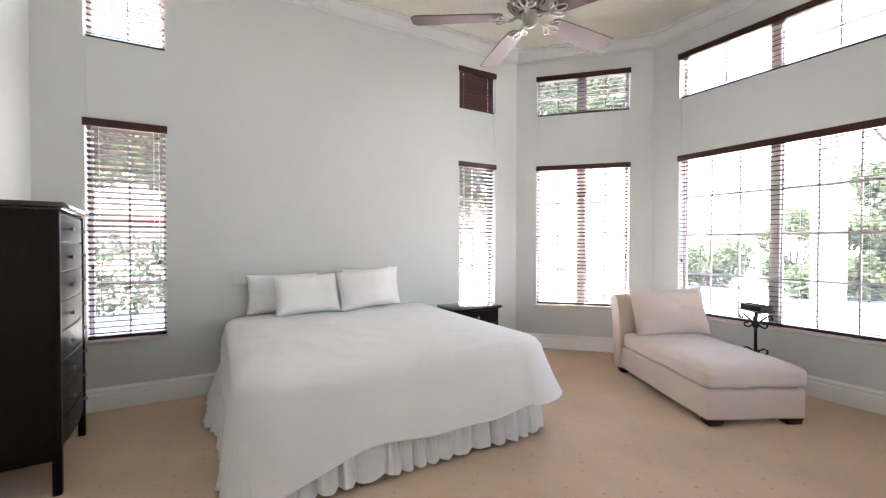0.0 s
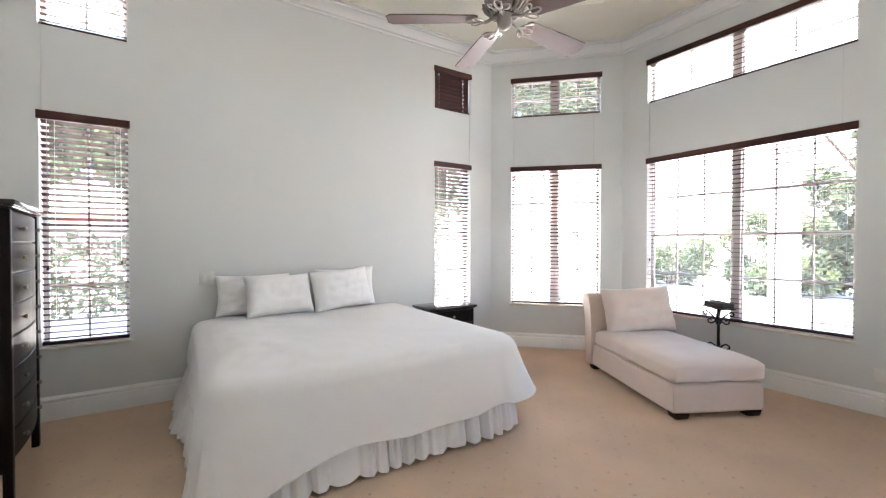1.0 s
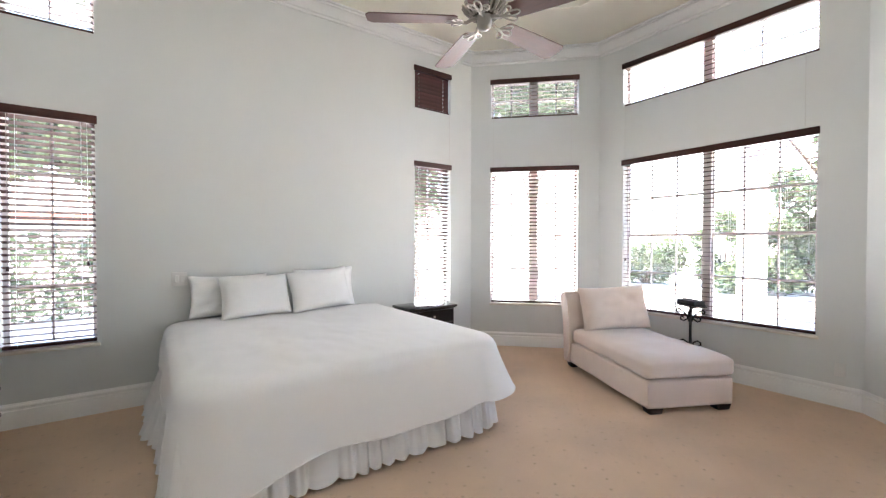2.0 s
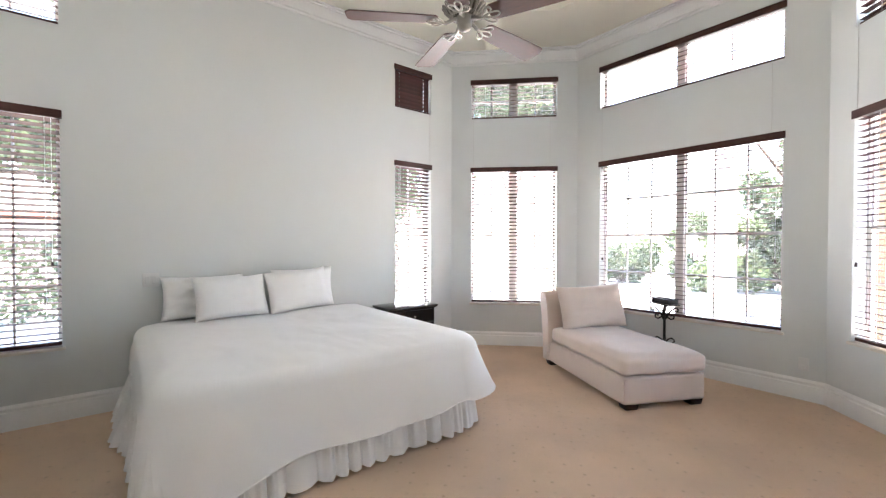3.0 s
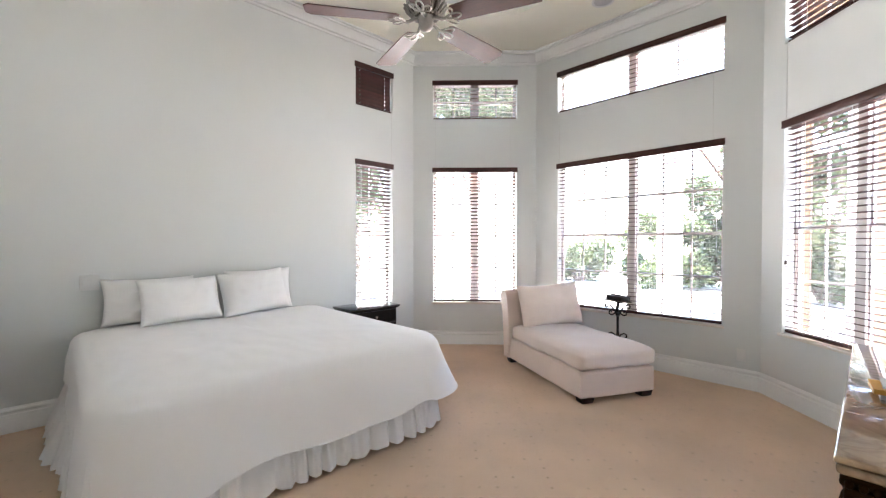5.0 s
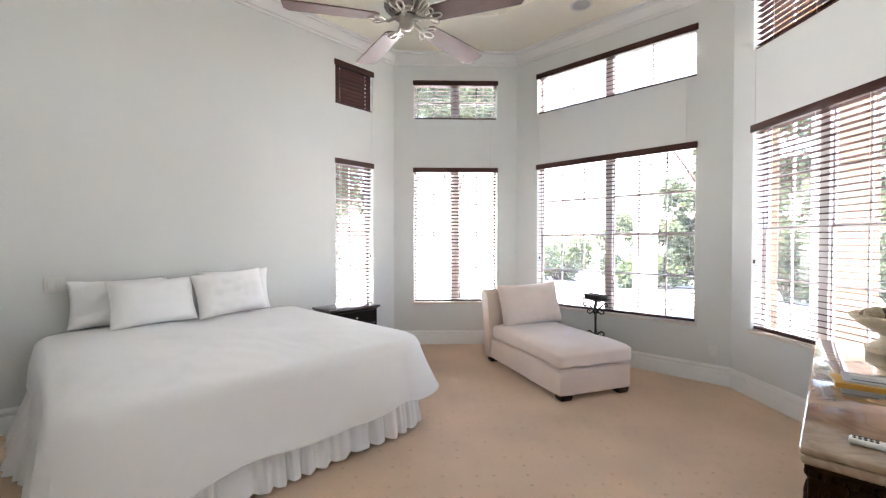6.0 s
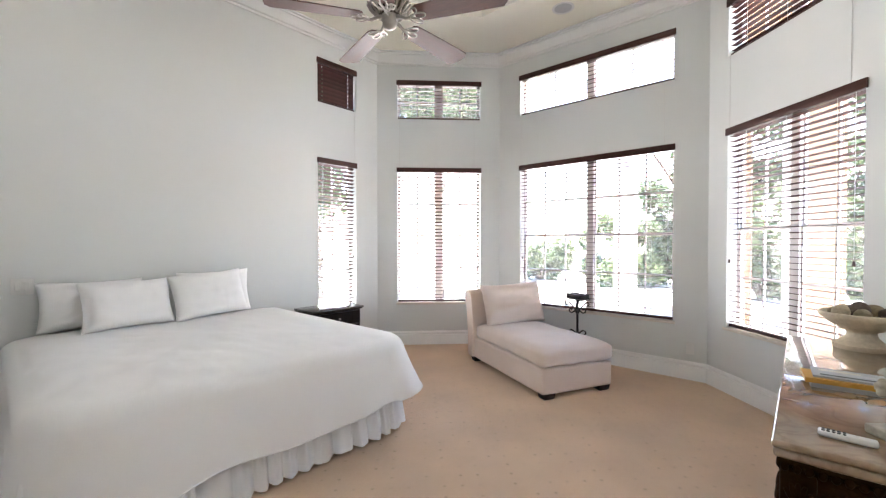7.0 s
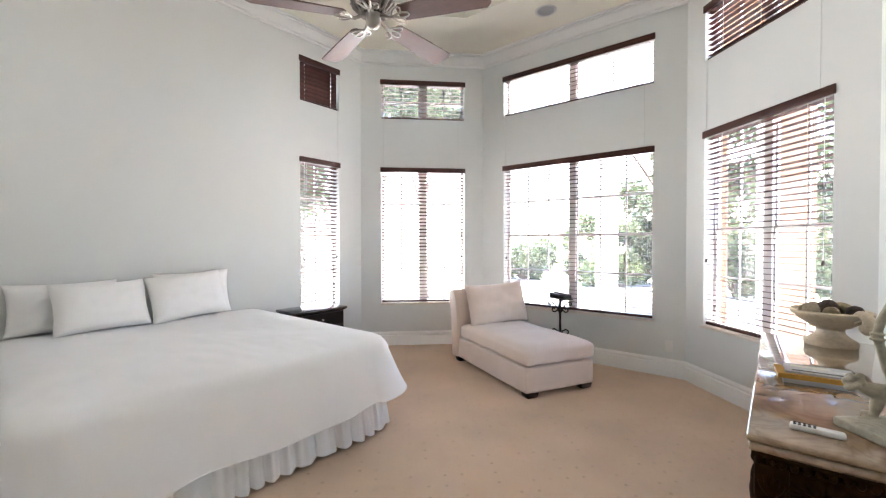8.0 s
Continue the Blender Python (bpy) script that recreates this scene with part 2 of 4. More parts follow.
def sweep(bm, path, profile, closed=True):
    """Sweeps a (inward, height) profile along a plan line of (x, y), mitred; inward is to the right of the way."""
    n = len(path)
    rings = []
    for i in range(n):
        p = Vector(path[i])
        before = Vector(path[i - 1]) if closed or i else None
        after = Vector(path[(i + 1) % n]) if closed or i < n - 1 else None
        d0 = (p - before).normalized() if before is not None else (after - p).normalized()
        d1 = (after - p).normalized() if after is not None else d0
        n0, n1 = Vector((d0.y, -d0.x)), Vector((d1.y, -d1.x))
        mit = (n0 + n1).normalized()
        mit /= max(0.3, mit.dot(n0))
        rings.append([bm.verts.new((p.x + mit.x * a, p.y + mit.y * a, z)) for a, z in profile])
    pairs = list(zip(rings, rings[1:]))
    if closed:
        pairs.append((rings[-1], rings[0]))
    for a, b in pairs:
        for k in range(len(profile) - 1):
            bm.faces.new((a[k], a[k + 1], b[k + 1], b[k]))
    return rings


# ---- the room's plan: walls run clockwise, local x along, y outward ----
Z_CEIL = 3.97
PLAN = {"a": ((-1.25, 4.36), (3.588, 4.36)), "c": ((3.588, 4.36), (4.78, 3.168)), "d": ((4.78, 3.168), (4.78, 0.70)),
        "e": ((4.78, 0.70), (3.59, -0.49)), "f": ((3.59, -0.49), (-1.25, -0.49)), "l": ((-1.25, -0.49), (-1.25, 4.36))}
RING = [PLAN[k][0] for k in "acdefl"]
THICK = 0.17


def wall_matrix(key):
    (x0, y0), (x1, y1) = PLAN[key]
    return Matrix.Translation((x0, y0, 0)) @ Matrix.Rotation(math.atan2(y1 - y0, x1 - x0), 4, "Z")


def wall_length(key):
    (x0, y0), (x1, y1) = PLAN[key]
    return math.hypot(x1 - x0, y1 - y0)


# low windows and the transoms over them: along the wall from, to; leaves side by side; panes across a leaf
Z_WB, Z_WT, Z_TB, Z_TT = 0.577, 2.420, 3.095, 3.610
LIFT = {"e": 0.03}
WINDOWS = {"a": [(0.325, 0.88, 1, 2), (3.93, 4.485, 1, 2)], "c": [(0.275, 1.42, 2, 2)], "d": [(0.328, 2.16, 2, 3)], "e": [(0.24, 1.415, 2, 2)]}


def wall_mesh(length, holes, height):
    """A wall with real openings: both faces, the reveals, ends, top and foot."""
    xs = sorted({0.0, length, *[h[0] for h in holes], *[h[1] for h in holes]})
    zs = sorted({0.0, height, *[h[2] for h in holes], *[h[3] for h in holes]})
    bm = bmesh.new()

    def solid(i, j):
        if not (0 <= i < len(xs) - 1 and 0 <= j < len(zs) - 1):
            return False
        cx, cz = (xs[i] + xs[i + 1]) / 2, (zs[j] + zs[j + 1]) / 2
        return not any(h[0] < cx < h[1] and h[2] < cz < h[3] for h in holes)

    def quad(*cos):
        bm.faces.new([bm.verts.new(c) for c in cos])

    for i in range(len(xs) - 1):
        for j in range(len(zs) - 1):
            if not solid(i, j):
                continue
            x0, x1, z0, z1 = xs[i], xs[i + 1], zs[j], zs[j + 1]
            for y in (0, THICK):
                quad((x0, y, z0), (x1, y, z0), (x1, y, z1), (x0, y, z1))
            if not solid(i - 1, j):
                quad((x0, 0, z0), (x0, THICK, z0), (x0, THICK, z1), (x0, 0, z1))
            if not solid(i + 1, j):
                quad((x1, 0, z0), (x1, THICK, z0), (x1, THICK, z1), (x1, 0, z1))
            if not solid(i, j - 1):
                quad((x0, 0, z0), (x1, 0, z0), (x1, THICK, z0), (x0, THICK, z0))
            if not solid(i, j + 1):
                quad((x0, 0, z1), (x1, 0, z1), (x1, THICK, z1), (x0, THICK, z1))
    bmesh.ops.remove_doubles(bm, verts=bm.verts[:], dist=0.0005)
    return bm


NAMES = {"a": "wall_north", "c": "wall_northeast", "d": "wall_east", "e": "wall_southeast", "f": "wall_south", "l": "wall_west"}
for key in "acdefl":
    holes = []
    for s0, s1, leaves, cols in WINDOWS.get(key, []):
        dz = LIFT.get(key, 0.0)
        holes += [(s0, s1, Z_WB + dz, Z_WT + dz), (s0, s1, Z_TB + dz, Z_TT + dz)]
    solo(NAMES[key], wall_mesh(wall_length(key), holes, 4.4), WALL, wall_matrix(key), "light grey painted plaster wall", "wall", kind="structure", smooth=False)

bm = bmesh.new()
vs = [bm.verts.new((x, y, 0)) for x, y in RING]
bm.faces.new(vs)
vs2 = [bm.verts.new((x, y, -0.2)) for x, y in RING]
bm.faces.new(vs2[::-1])
for i in range(6):
    bm.faces.new((vs[i], vs[(i + 1) % 6], vs2[(i + 1) % 6], vs2[i]))
floor = solo("floor", bm, CARPET, Matrix(), "beige cut-pile carpet with small woven dots", "carpet", kind="structure", smooth=False)


def inset(ring, d):
    out = []
    n = len(ring)
    for i in range(n):
        p, a, b = Vector(ring[i]), Vector(ring[i - 1]), Vector(ring[(i + 1) % n])
        d0, d1 = (p - a).normalized(), (b - p).normalized()
        n0, n1 = Vector((d0.y, -d0.x)), Vector((d1.y, -d1.x))
        m = (n0 + n1).normalized()
        out.append(tuple(p + m * d / m.dot(n0)))
    return out


# tray ceiling: a soffit round the edge, a stepped riser and the raised field
TRAY = inset(RING, 0.98)
bm = bmesh.new()
outer = [bm.verts.new((x, y, Z_CEIL)) for x, y in RING]
inner = [bm.verts.new((x, y, Z_CEIL)) for x, y in TRAY]
upper = [bm.verts.new((x, y, Z_CEIL + 0.25)) for x, y in TRAY]
for i in range(6):
    j = (i + 1) % 6
    bm.faces.new((outer[i], outer[j], inner[j], inner[i]))
    bm.faces.new((inner[i], inner[j], upper[j], upper[i]))
bm.faces.new(upper)
solo("ceiling", bm, CEIL, Matrix(), "cream painted tray ceiling with a stepped edge", "ceiling", kind="structure", smooth=False)
# unseen roof slab, added so its overhang keeps the sun off the windows
bm = bmesh.new()
roof = inset(RING, -0.75)
lo = [bm.verts.new((x, y, 4.42)) for x, y in roof]
hi = [bm.verts.new((x, y, 4.62)) for x, y in roof]
bm.faces.new(lo), bm.faces.new(hi[::-1])
for i in range(6):
    bm.faces.new((lo[i], lo[(i + 1) % 6], hi[(i + 1) % 6], hi[i]))
solo("roof", bm, REDWALL, Matrix(), "unseen flat roof slab, its wide overhang added to keep sun out", "roof", kind="structure", smooth=False)

COVE = [(0.0, Z_CEIL - 0.15), (0.012, Z_CEIL - 0.148), (0.014, Z_CEIL - 0.125), (0.03, Z_CEIL - 0.115), (0.045, Z_CEIL - 0.08), (0.085, Z_CEIL - 0.04), (0.10, Z_CEIL - 0.035), (0.102, Z_CEIL - 0.02), (0.125, Z_CEIL - 0.015), (0.127, Z_CEIL - 0.001)]
bm = bmesh.new()
sweep(bm, RING, COVE)
solo("crown_moulding", bm, CROWN, Matrix(), "white stepped crown moulding under the ceiling", "moulding", kind="structure", angle=25)
bm = bmesh.new()
sweep(bm, TRAY, [(0.0, Z_CEIL + 0.13), (0.012, Z_CEIL + 0.132), (0.015, Z_CEIL + 0.155), (0.05, Z_CEIL + 0.20), (0.075, Z_CEIL + 0.225), (0.08, Z_CEIL + 0.249)])
solo("tray_moulding", bm, CROWN, Matrix(), "white moulding round the raised ceiling", "moulding", kind="structure", angle=25)
bm = bmesh.new()
sweep(bm, RING, [(0.018, 0.0), (0.018, 0.128), (0.016, 0.134), (0.008, 0.138), (0.008, 0.150), (0.014, 0.154), (0.017, 0.160), (0.015, 0.170), (0.007, 0.178), (0.005, 0.186), (0.0, 0.188)])
solo("baseboard", bm, TRIM, Matrix(), "tall white profiled baseboard", "baseboard", kind="structure", angle=25)


# ---- windows and blinds ----
def sash_window(count, m, w, z0, z1, leaves, cols, hung):
    """Frame, mullion, sashes with glazing bars and panes, set deep in the opening."""
    win = thing("window_%d" % count, m, "white-framed window with glazing bars" if hung else "white-framed transom window with glazing bars", "window", kind="structure")
    y0, y1 = 0.105, 0.155
    bm = bmesh.new()
    e = 0.016
    box(bm, 0, e, y0, y1, z0, z1), box(bm, w - e, w, y0, y1, z0, z1)
    box(bm, e, w - e, y0, y1, z0, z0 + e), box(bm, e, w - e, y0, y1, z1 - e, z1)
    part("window_frame", bm, FRAME, win, smooth=False)
    mw = 0.042 if w < 1.5 else 0.040
    if leaves == 2:
        part("mullion", boxed(w / 2 - mw, w / 2 + mw, y0 - 0.01, y1, z0 + e, z1 - e, 0.004, 1), FRAME, win, smooth=False)
    for k in range(leaves):
        a = e if k == 0 else w / 2 + mw
        b = w - e if k == leaves - 1 else w / 2 - mw
        zm = (z0 + z1) / 2
        rows = [(z0 + e, zm), (zm, z1 - e)] if hung else [(z0 + e, z1 - e)]
        for q, (c, d) in enumerate(rows):
            y = 0.112 + (0.012 if q else 0.0)
            r = 0.017
            bm = bmesh.new()
            box(bm, a, a + r, y, y + 0.022, c, d), box(bm, b - r, b, y, y + 0.022, c, d)
            box(bm, a + r, b - r, y, y + 0.022, c, c + r), box(bm, a + r, b - r, y, y + 0.022, d - r, d)
            sash = part("sash", bm, FRAME, win, smooth=False)
            for i in range(1, cols):
                x = a + (b - a) * i / cols
                part("glazing_bar", boxed(x - 0.0075, x + 0.0075, y + 0.003, y + 0.019, c + r, d - r), FRAME, sash, smooth=False)
            zc = (c + d) / 2
            part("glazing_bar", boxed(a + r, b - r, y + 0.004, y + 0.018, zc - 0.009, zc + 0.009), FRAME, sash, smooth=False)
            bm = bmesh.new()
            bm.faces.new([bm.verts.new(v) for v in ((a + r, y + 0.011, c + r), (b - r, y + 0.011, c + r), (b - r, y + 0.011, d - r), (a + r, y + 0.011, d - r))])
            pane = part("pane", bm, GLASS, sash, smooth=False)
            pane.visible_shadow = False
    return win


def slat_mesh(w, holes=()):
    """A thin crowned slat; holes: where along it the cord slots are punched."""
    bm = bmesh.new()
    rows = [(0.05 * u, 0.008 * (0.25 - u * u)) for u in (-0.5, -0.2, 0.2, 0.5)]
    xs = [0.006, w - 0.006]
    for h in holes:
        xs += [h - 0.004, h + 0.004]
    xs.sort()
    top = [[bm.verts.new((x, y, z + 0.0015)) for y, z in rows] for x in xs]
    bot = [[bm.verts.new((x, y, z - 0.0015)) for y, z in rows] for x in xs]
    for k in range(len(xs) - 1):
        slot = any(abs((xs[k] + xs[k + 1]) / 2 - h) < 0.001 for h in holes)
        for i in range(3):
            if slot and i == 1:
                bm.faces.new((top[k][1], top[k + 1][1], bot[k + 1][1], bot[k][1]))
                bm.faces.new((top[k][2], top[k + 1][2], bot[k + 1][2], bot[k][2]))
                bm.faces.new((top[k][1], top[k][2], bot[k][2], bot[k][1]))
                bm.faces.new((top[k + 1][1], top[k + 1][2], bot[k + 1][2], bot[k + 1][1]))
                continue
            bm.faces.new((top[k][i], top[k + 1][i], top[k + 1][i + 1], top[k][i + 1]))
            bm.faces.new((bot[k][i], bot[k][i + 1], bot[k + 1][i + 1], bot[k + 1][i]))
        bm.faces.new((top[k][0], bot[k][0], bot[k + 1][0], top[k + 1][0]))
        bm.faces.new((top[k][3], top[k + 1][3], bot[k + 1][3], bot[k][3]))
    for k in (0, -1):
        bm.faces.new(top[k] + bot[k][::-1])
    return mesh_of("slat", bm, SLAT)


def blind(m, w, z0, z1, tilt, label, ladders=2):
    """A wooden slatted blind: valance, slats, bottom rail, ladder cords, pull cords with tassels."""
    b = thing("blind", m, label, "blind", "wooden window blinds")
    yc = 0.045
    bm = boxed(-0.012, w + 0.012, -0.016, 0.004, z1 - 0.055, z1 + 0.012, 0.004, 2)
    part("valance", bm, VALANCE, b)
    part("head_rail", boxed(0.004, w - 0.004, 0.02, 0.07, z1 - 0.045, z1 - 0.002), VALANCE, b, smooth=False)
    part("bottom_rail", boxed(0.005, w - 0.005, yc - 0.025, yc + 0.025, z0 + 0.002, z0 + 0.030, 0.004, 1), VALANCE, b)
    me = slat_mesh(w, (0.09, w - 0.09) if tilt < -60 else ())
    pitch = 0.0462
    n = int((z1 - 0.06 - z0 - 0.03) / pitch)
    rng = random.Random(int(w * 1000 + z0 * 77))
    for i in range(n):
        ob = new("slat", me)
        ob.parent = b
        ob.matrix_basis = pose(0, yc, z0 + 0.05 + i * (z1 - 0.065 - z0 - 0.05) / (n - 1), tilt + rng.uniform(-1.5, 1.5), rng.uniform(-0.12, 0.12), 0)
    for k in range(ladders):
        x = w * (k + 0.5) / ladders if ladders > 2 else (0.09 if k == 0 else w - 0.09)
        bm = bmesh.new()
        for y in ((yc + 0.027,) if tilt < -60 else (yc - 0.027, yc + 0.027)):
            tube(bm, [(x, y, z0 + 0.02), (x, y, z1 - 0.05)], 0.0010, 5)
        part("ladder_cord", bm, CORD, b)
    return b


def pull_cord(b, x, z_top, z_end):
    bm = bmesh.new()
    tube(bm, [(x, -0.012, z_top), (x + 0.002, -0.014, (z_top + z_end) / 2), (x, -0.012, z_end)], 0.0014, 5)
    cord = part("pull_cord", bm, CORD, b)
    bm = bmesh.new()
    lathe(bm, [(0.003, 0.0), (0.008, -0.004), (0.010, -0.022), (0.012, -0.034), (0.006, -0.036)], 10, (x, -0.012, z_end))
    part("tassel", bm, TASSEL, cord, "dark turned wood tassel")


def long_cord(m, x):
    """The transom blind's cord, which runs down the wall to the lower window."""
    bm = bmesh.new()
    tube(bm, [(x, -0.004, Z_WT + 0.01), (x, -0.004, Z_TB + 0.02)], 0.0020, 6)
    solo("cord", bm, CORD, m, "thin grey blind cord running down the wall", "cord", "transom blind cords")


count = 0
for key, wins in WINDOWS.items():
    for index, (s0, s1, leaves, cols) in enumerate(wins):
        w = s1 - s0
        m = wall_matrix(key) @ Matrix.Translation((s0, 0, LIFT.get(key, 0.0)))
        count += 1
        sash_window(count, m, w, Z_WB, Z_WT, leaves, cols, True)
        count += 1
        sash_window(count, m, w, Z_TB, Z_TT, leaves, 2, False)
        ladders = 2 if w < 0.7 else (3 if w < 1.5 else 4)
        low = blind(m, w, Z_WB + 0.01, Z_WT, {"a": -21, "c": -15, "d": -2, "e": -5}[key], "mahogany slatted wooden blind, lowered with slats open", ladders)
        pull_cord(low, 0.05, Z_WT - 0.06, 1.22)
        pull_cord(low, w - 0.05, Z_WT - 0.06, 1.25)
        shut = key == "a" and index == 1
        blind(m, w, Z_TB, Z_TT, -80 if shut else {"a": 5, "c": 8, "d": 15, "e": -4}[key], "mahogany slatted wooden blind, lowered and closed" if shut else "mahogany slatted wooden transom blind with slats open", ladders)
        for x in ((0.03, w - 0.09) if w > 0.7 else ((w - 0.02,) if index else (0.02,))):
            long_cord(m, x)
        bm = boxed(-0.02, w + 0.02, -0.022, 0.10, Z_WB - 0.022, Z_WB + 0.004, 0.004, 2)
        solo("window_sill", bm, SILL, m, "pale marble window sill", "window sill", kind="structure")

# ---- outdoors ----
bm = bmesh.new()
bmesh.ops.create_grid(bm, x_segments=1, y_segments=1, size=400)
solo("ground", bm, PATIO, Matrix.Translation((0, 0, -0.22)), "pale stone paving reaching far", "ground", kind="structure", smooth=False)

# ---- bed ----
def rounded_rect(x0, x1, y0, y1, r, n):
    """Points at even steps along a rounded rectangle, counterclockwise from the middle of the foot edge, with outward normals."""
    corners = [(x1 - r, y0 + r, -90), (x1 - r, y1 - r, 0), (x0 + r, y1 - r, 90), (x0 + r, y0 + r, 180)]
    pts, fine = [], []
    for cx, cy, a0 in corners:
        for i in range(25):
            a = radians(a0 + 90 * i / 24)
            fine.append((Vector((cx + r * math.cos(a), cy + r * math.sin(a))), Vector((math.cos(a), math.sin(a)))))
    fine.append(fine[0])
    acc = [0.0]
    for (p, _), (q, _) in zip(fine, fine[1:]):
        acc.append(acc[-1] + (q - p).length)
    total = acc[-1]
    for i in range(n):
        s = total * i / n
        k = max(j for j in range(len(acc)) if acc[j] <= s + 1e-9)
        k = min(k, len(fine) - 2)
        f = (s - acc[k]) / max(1e-9, acc[k + 1] - acc[k])
        pts.append((fine[k][0].lerp(fine[k + 1][0], f), fine[k][1].lerp(fine[k + 1][1], f).normalized(), s))
    return pts


BED = (0.16, 2.10, 2.31, 4.33)
BED_TOP = 0.725


def corner_pull(p):
    """How near a point is to one of the two foot corners, 0 to 1."""
    near = 0.0
    for cx in (BED[0], BED[1]):
        d = math.hypot(p.x - cx, p.y - BED[2])
        near = max(near, math.exp(-(d / 0.33) ** 2))
    return near


def bedspread():
    bm = bmesh.new()
    n = 360
    ring0 = rounded_rect(*BED, 0.16, n)
    centre = Vector(((BED[0] + BED[1]) / 2, (BED[2] + BED[3]) / 2))
    rings = []
    for f in [0.04 + 0.94 * i / 32 for i in range(33)]:
        ring = []
        for p, nrm, s in ring0:
            q = centre.lerp(p, f)
            lump = 0.010 * noise.noise(Vector((q.x * 2.2, q.y * 2.2, 3.1))) + 0.006 * noise.noise(Vector((q.x * 6, q.y * 6, 0.4))) + 0.003 * noise.noise(Vector((q.x * 14, q.y * 9, 2.4)))
            z = BED_TOP + lump - 0.022 * max(0, (f - 0.72) / 0.28) ** 2
            ring.append(bm.verts.new((q.x, q.y, z)))
        rings.append(ring)
    steps = 16
    for k in range(steps + 1):
        f = k / steps
        ring = []
        for p, nrm, s in ring0:
            pull = corner_pull(p)
            head = min(1.0, max(0.0, (BED[3] - p.y) / 0.25))
            hem = 0.185 - 0.15 * pull * (1.0 if p.x < 1 else -0.5) + 0.012 * math.sin(s * 5.1)
            if p.x < 0.2 and p.y > 3.2:
                hem += 0.16 * min(1.0, (p.y - 3.2) / 0.5)
            # the side towards the bay hangs less deep than the foot
            if p.x > 2.0 and p.y > 2.6:
                hem += 0.05
            hem = BED_TOP - (BED_TOP - hem) * (0.25 + 0.75 * head)
            drop = BED_TOP - 0.025 - hem
            roll = 0.075
            bend = min(1.0, f * drop / (roll * 1.57))
            a = bend * math.pi / 2
            out = roll * math.sin(a)
            z = BED_TOP - 0.025 - roll * (1 - math.cos(a)) - max(0.0, f * drop - roll * 1.57)
            flare = (0.035 + (0.03 if p.x < 1 else 0.12) * pull) * f ** 1.3
            fold = (0.010 + 0.022 * pull) * f ** 1.5 * math.sin(s * 10.5 + 2 * math.sin(s * 1.7)) + 0.012 * f * noise.noise(Vector((s * 3.3, f * 0.8, 1.7)))
            o = out + flare + fold * head
            if p.y > 4.25:
                o *= 0.1
            ring.append(bm.verts.new((p.x + nrm.x * o, p.y + nrm.y * o, max(0.012, z))))
        rings.append(ring)
    for a, b in zip(rings, rings[1:]):
        for i in range(n):
            j = (i + 1) % n
            bm.faces.new((a[i], a[j], b[j], b[i]))
    bm.faces.new(rings[0])
    return bm


def bed_skirt():
    """A gathered valance: deep soft pleats that widen to the floor."""
    bm = bmesh.new()
    n = 1300
    ring0 = rounded_rect(BED[0] - 0.05, BED[1] - 0.0, BED[2] + 0.02, BED[3] - 0.02, 0.05, n)
    rings = []
    for k in range(9):
        f = k / 8
        ring = []
        for p, nrm, s in ring0:
            w = s + 0.10 * noise.noise(Vector((s * 2.6, 4.2, 0))) + 0.02 * noise.noise(Vector((s * 8.5, 1.2, 0)))
            lobe = abs(math.sin(w * 27)) ** 0.75
            small = math.sin(w * 95 + 3 * noise.noise(Vector((s * 5, 0, 7))))
            depth = 0.034 + 0.05 * noise.noise(Vector((s * 3.1, 9.0, 0)))
            o = 0.012 + depth * (0.3 + 0.7 * f) * lobe + 0.009 * small * (1 - 0.5 * f) + 0.05 * f
            if nrm.x < -0.5:
                o += 0.085 * f * min(1.0, max(0.0, (p.y - 3.0) / 0.7))
            if p.y > 4.2 and nrm.y > 0.5:
                o *= 0.1
            z = 0.42 * (1 - f) + 0.006 + 0.014 * f * (1 - lobe) + 0.012 * f * (1 + noise.noise(Vector((s * 5.5, 2.0, 3.0))))
            ring.append(bm.verts.new((p.x + nrm.x * o, p.y + nrm.y * o, z)))
        rings.append(ring)
    for a, b in zip(rings, rings[1:]):
        for i in range(n):
            j = (i + 1) % n
            bm.faces.new((a[i], a[j], b[j], b[i]))
    return bm


bed = thing("bed", Matrix(), "large bed without headboard against the grey wall, made up in white", "bed")
part("mattress", boxed(BED[0] + 0.03, BED[1] - 0.03, BED[2] + 0.03, BED[3] - 0.01, 0.42, BED_TOP - 0.04, 0.06, 4), LINEN, bed)
part("box_spring", boxed(BED[0] + 0.05, BED[1] - 0.05, BED[2] + 0.06, BED[3] - 0.02, 0.16, 0.415, 0.02), SKIRT, bed)
part("bed_skirt", bed_skirt(), SKIRT, bed, "gathered white ruffled bed skirt", angle=80)
for lx in (BED[0] + 0.15, BED[1] - 0.15):
    for ly in (BED[2] + 0.2, BED[3] - 0.15):
        bm = bmesh.new()
        lathe(bm, [(0.02, 0.0), (0.028, 0.01), (0.025, 0.16)], 12, (lx, ly, 0))
        part("leg", bm, ESPRESSO, bed)
cover_mesh = bedspread()
cover_mesh.verts.ensure_lookup_table()
hem_line = [v.co.copy() for v in cover_mesh.verts[-360:]]
bedcover = solo("bedspread", cover_mesh, LINEN, Matrix(), "white cotton bedspread hanging over the bed's edges", "bedspread", angle=80)
bm = bmesh.new()
tube(bm, hem_line, 0.0045, 6, True)
part("hem", bm, LINEN, bedcover, "rolled white hem", angle=80)


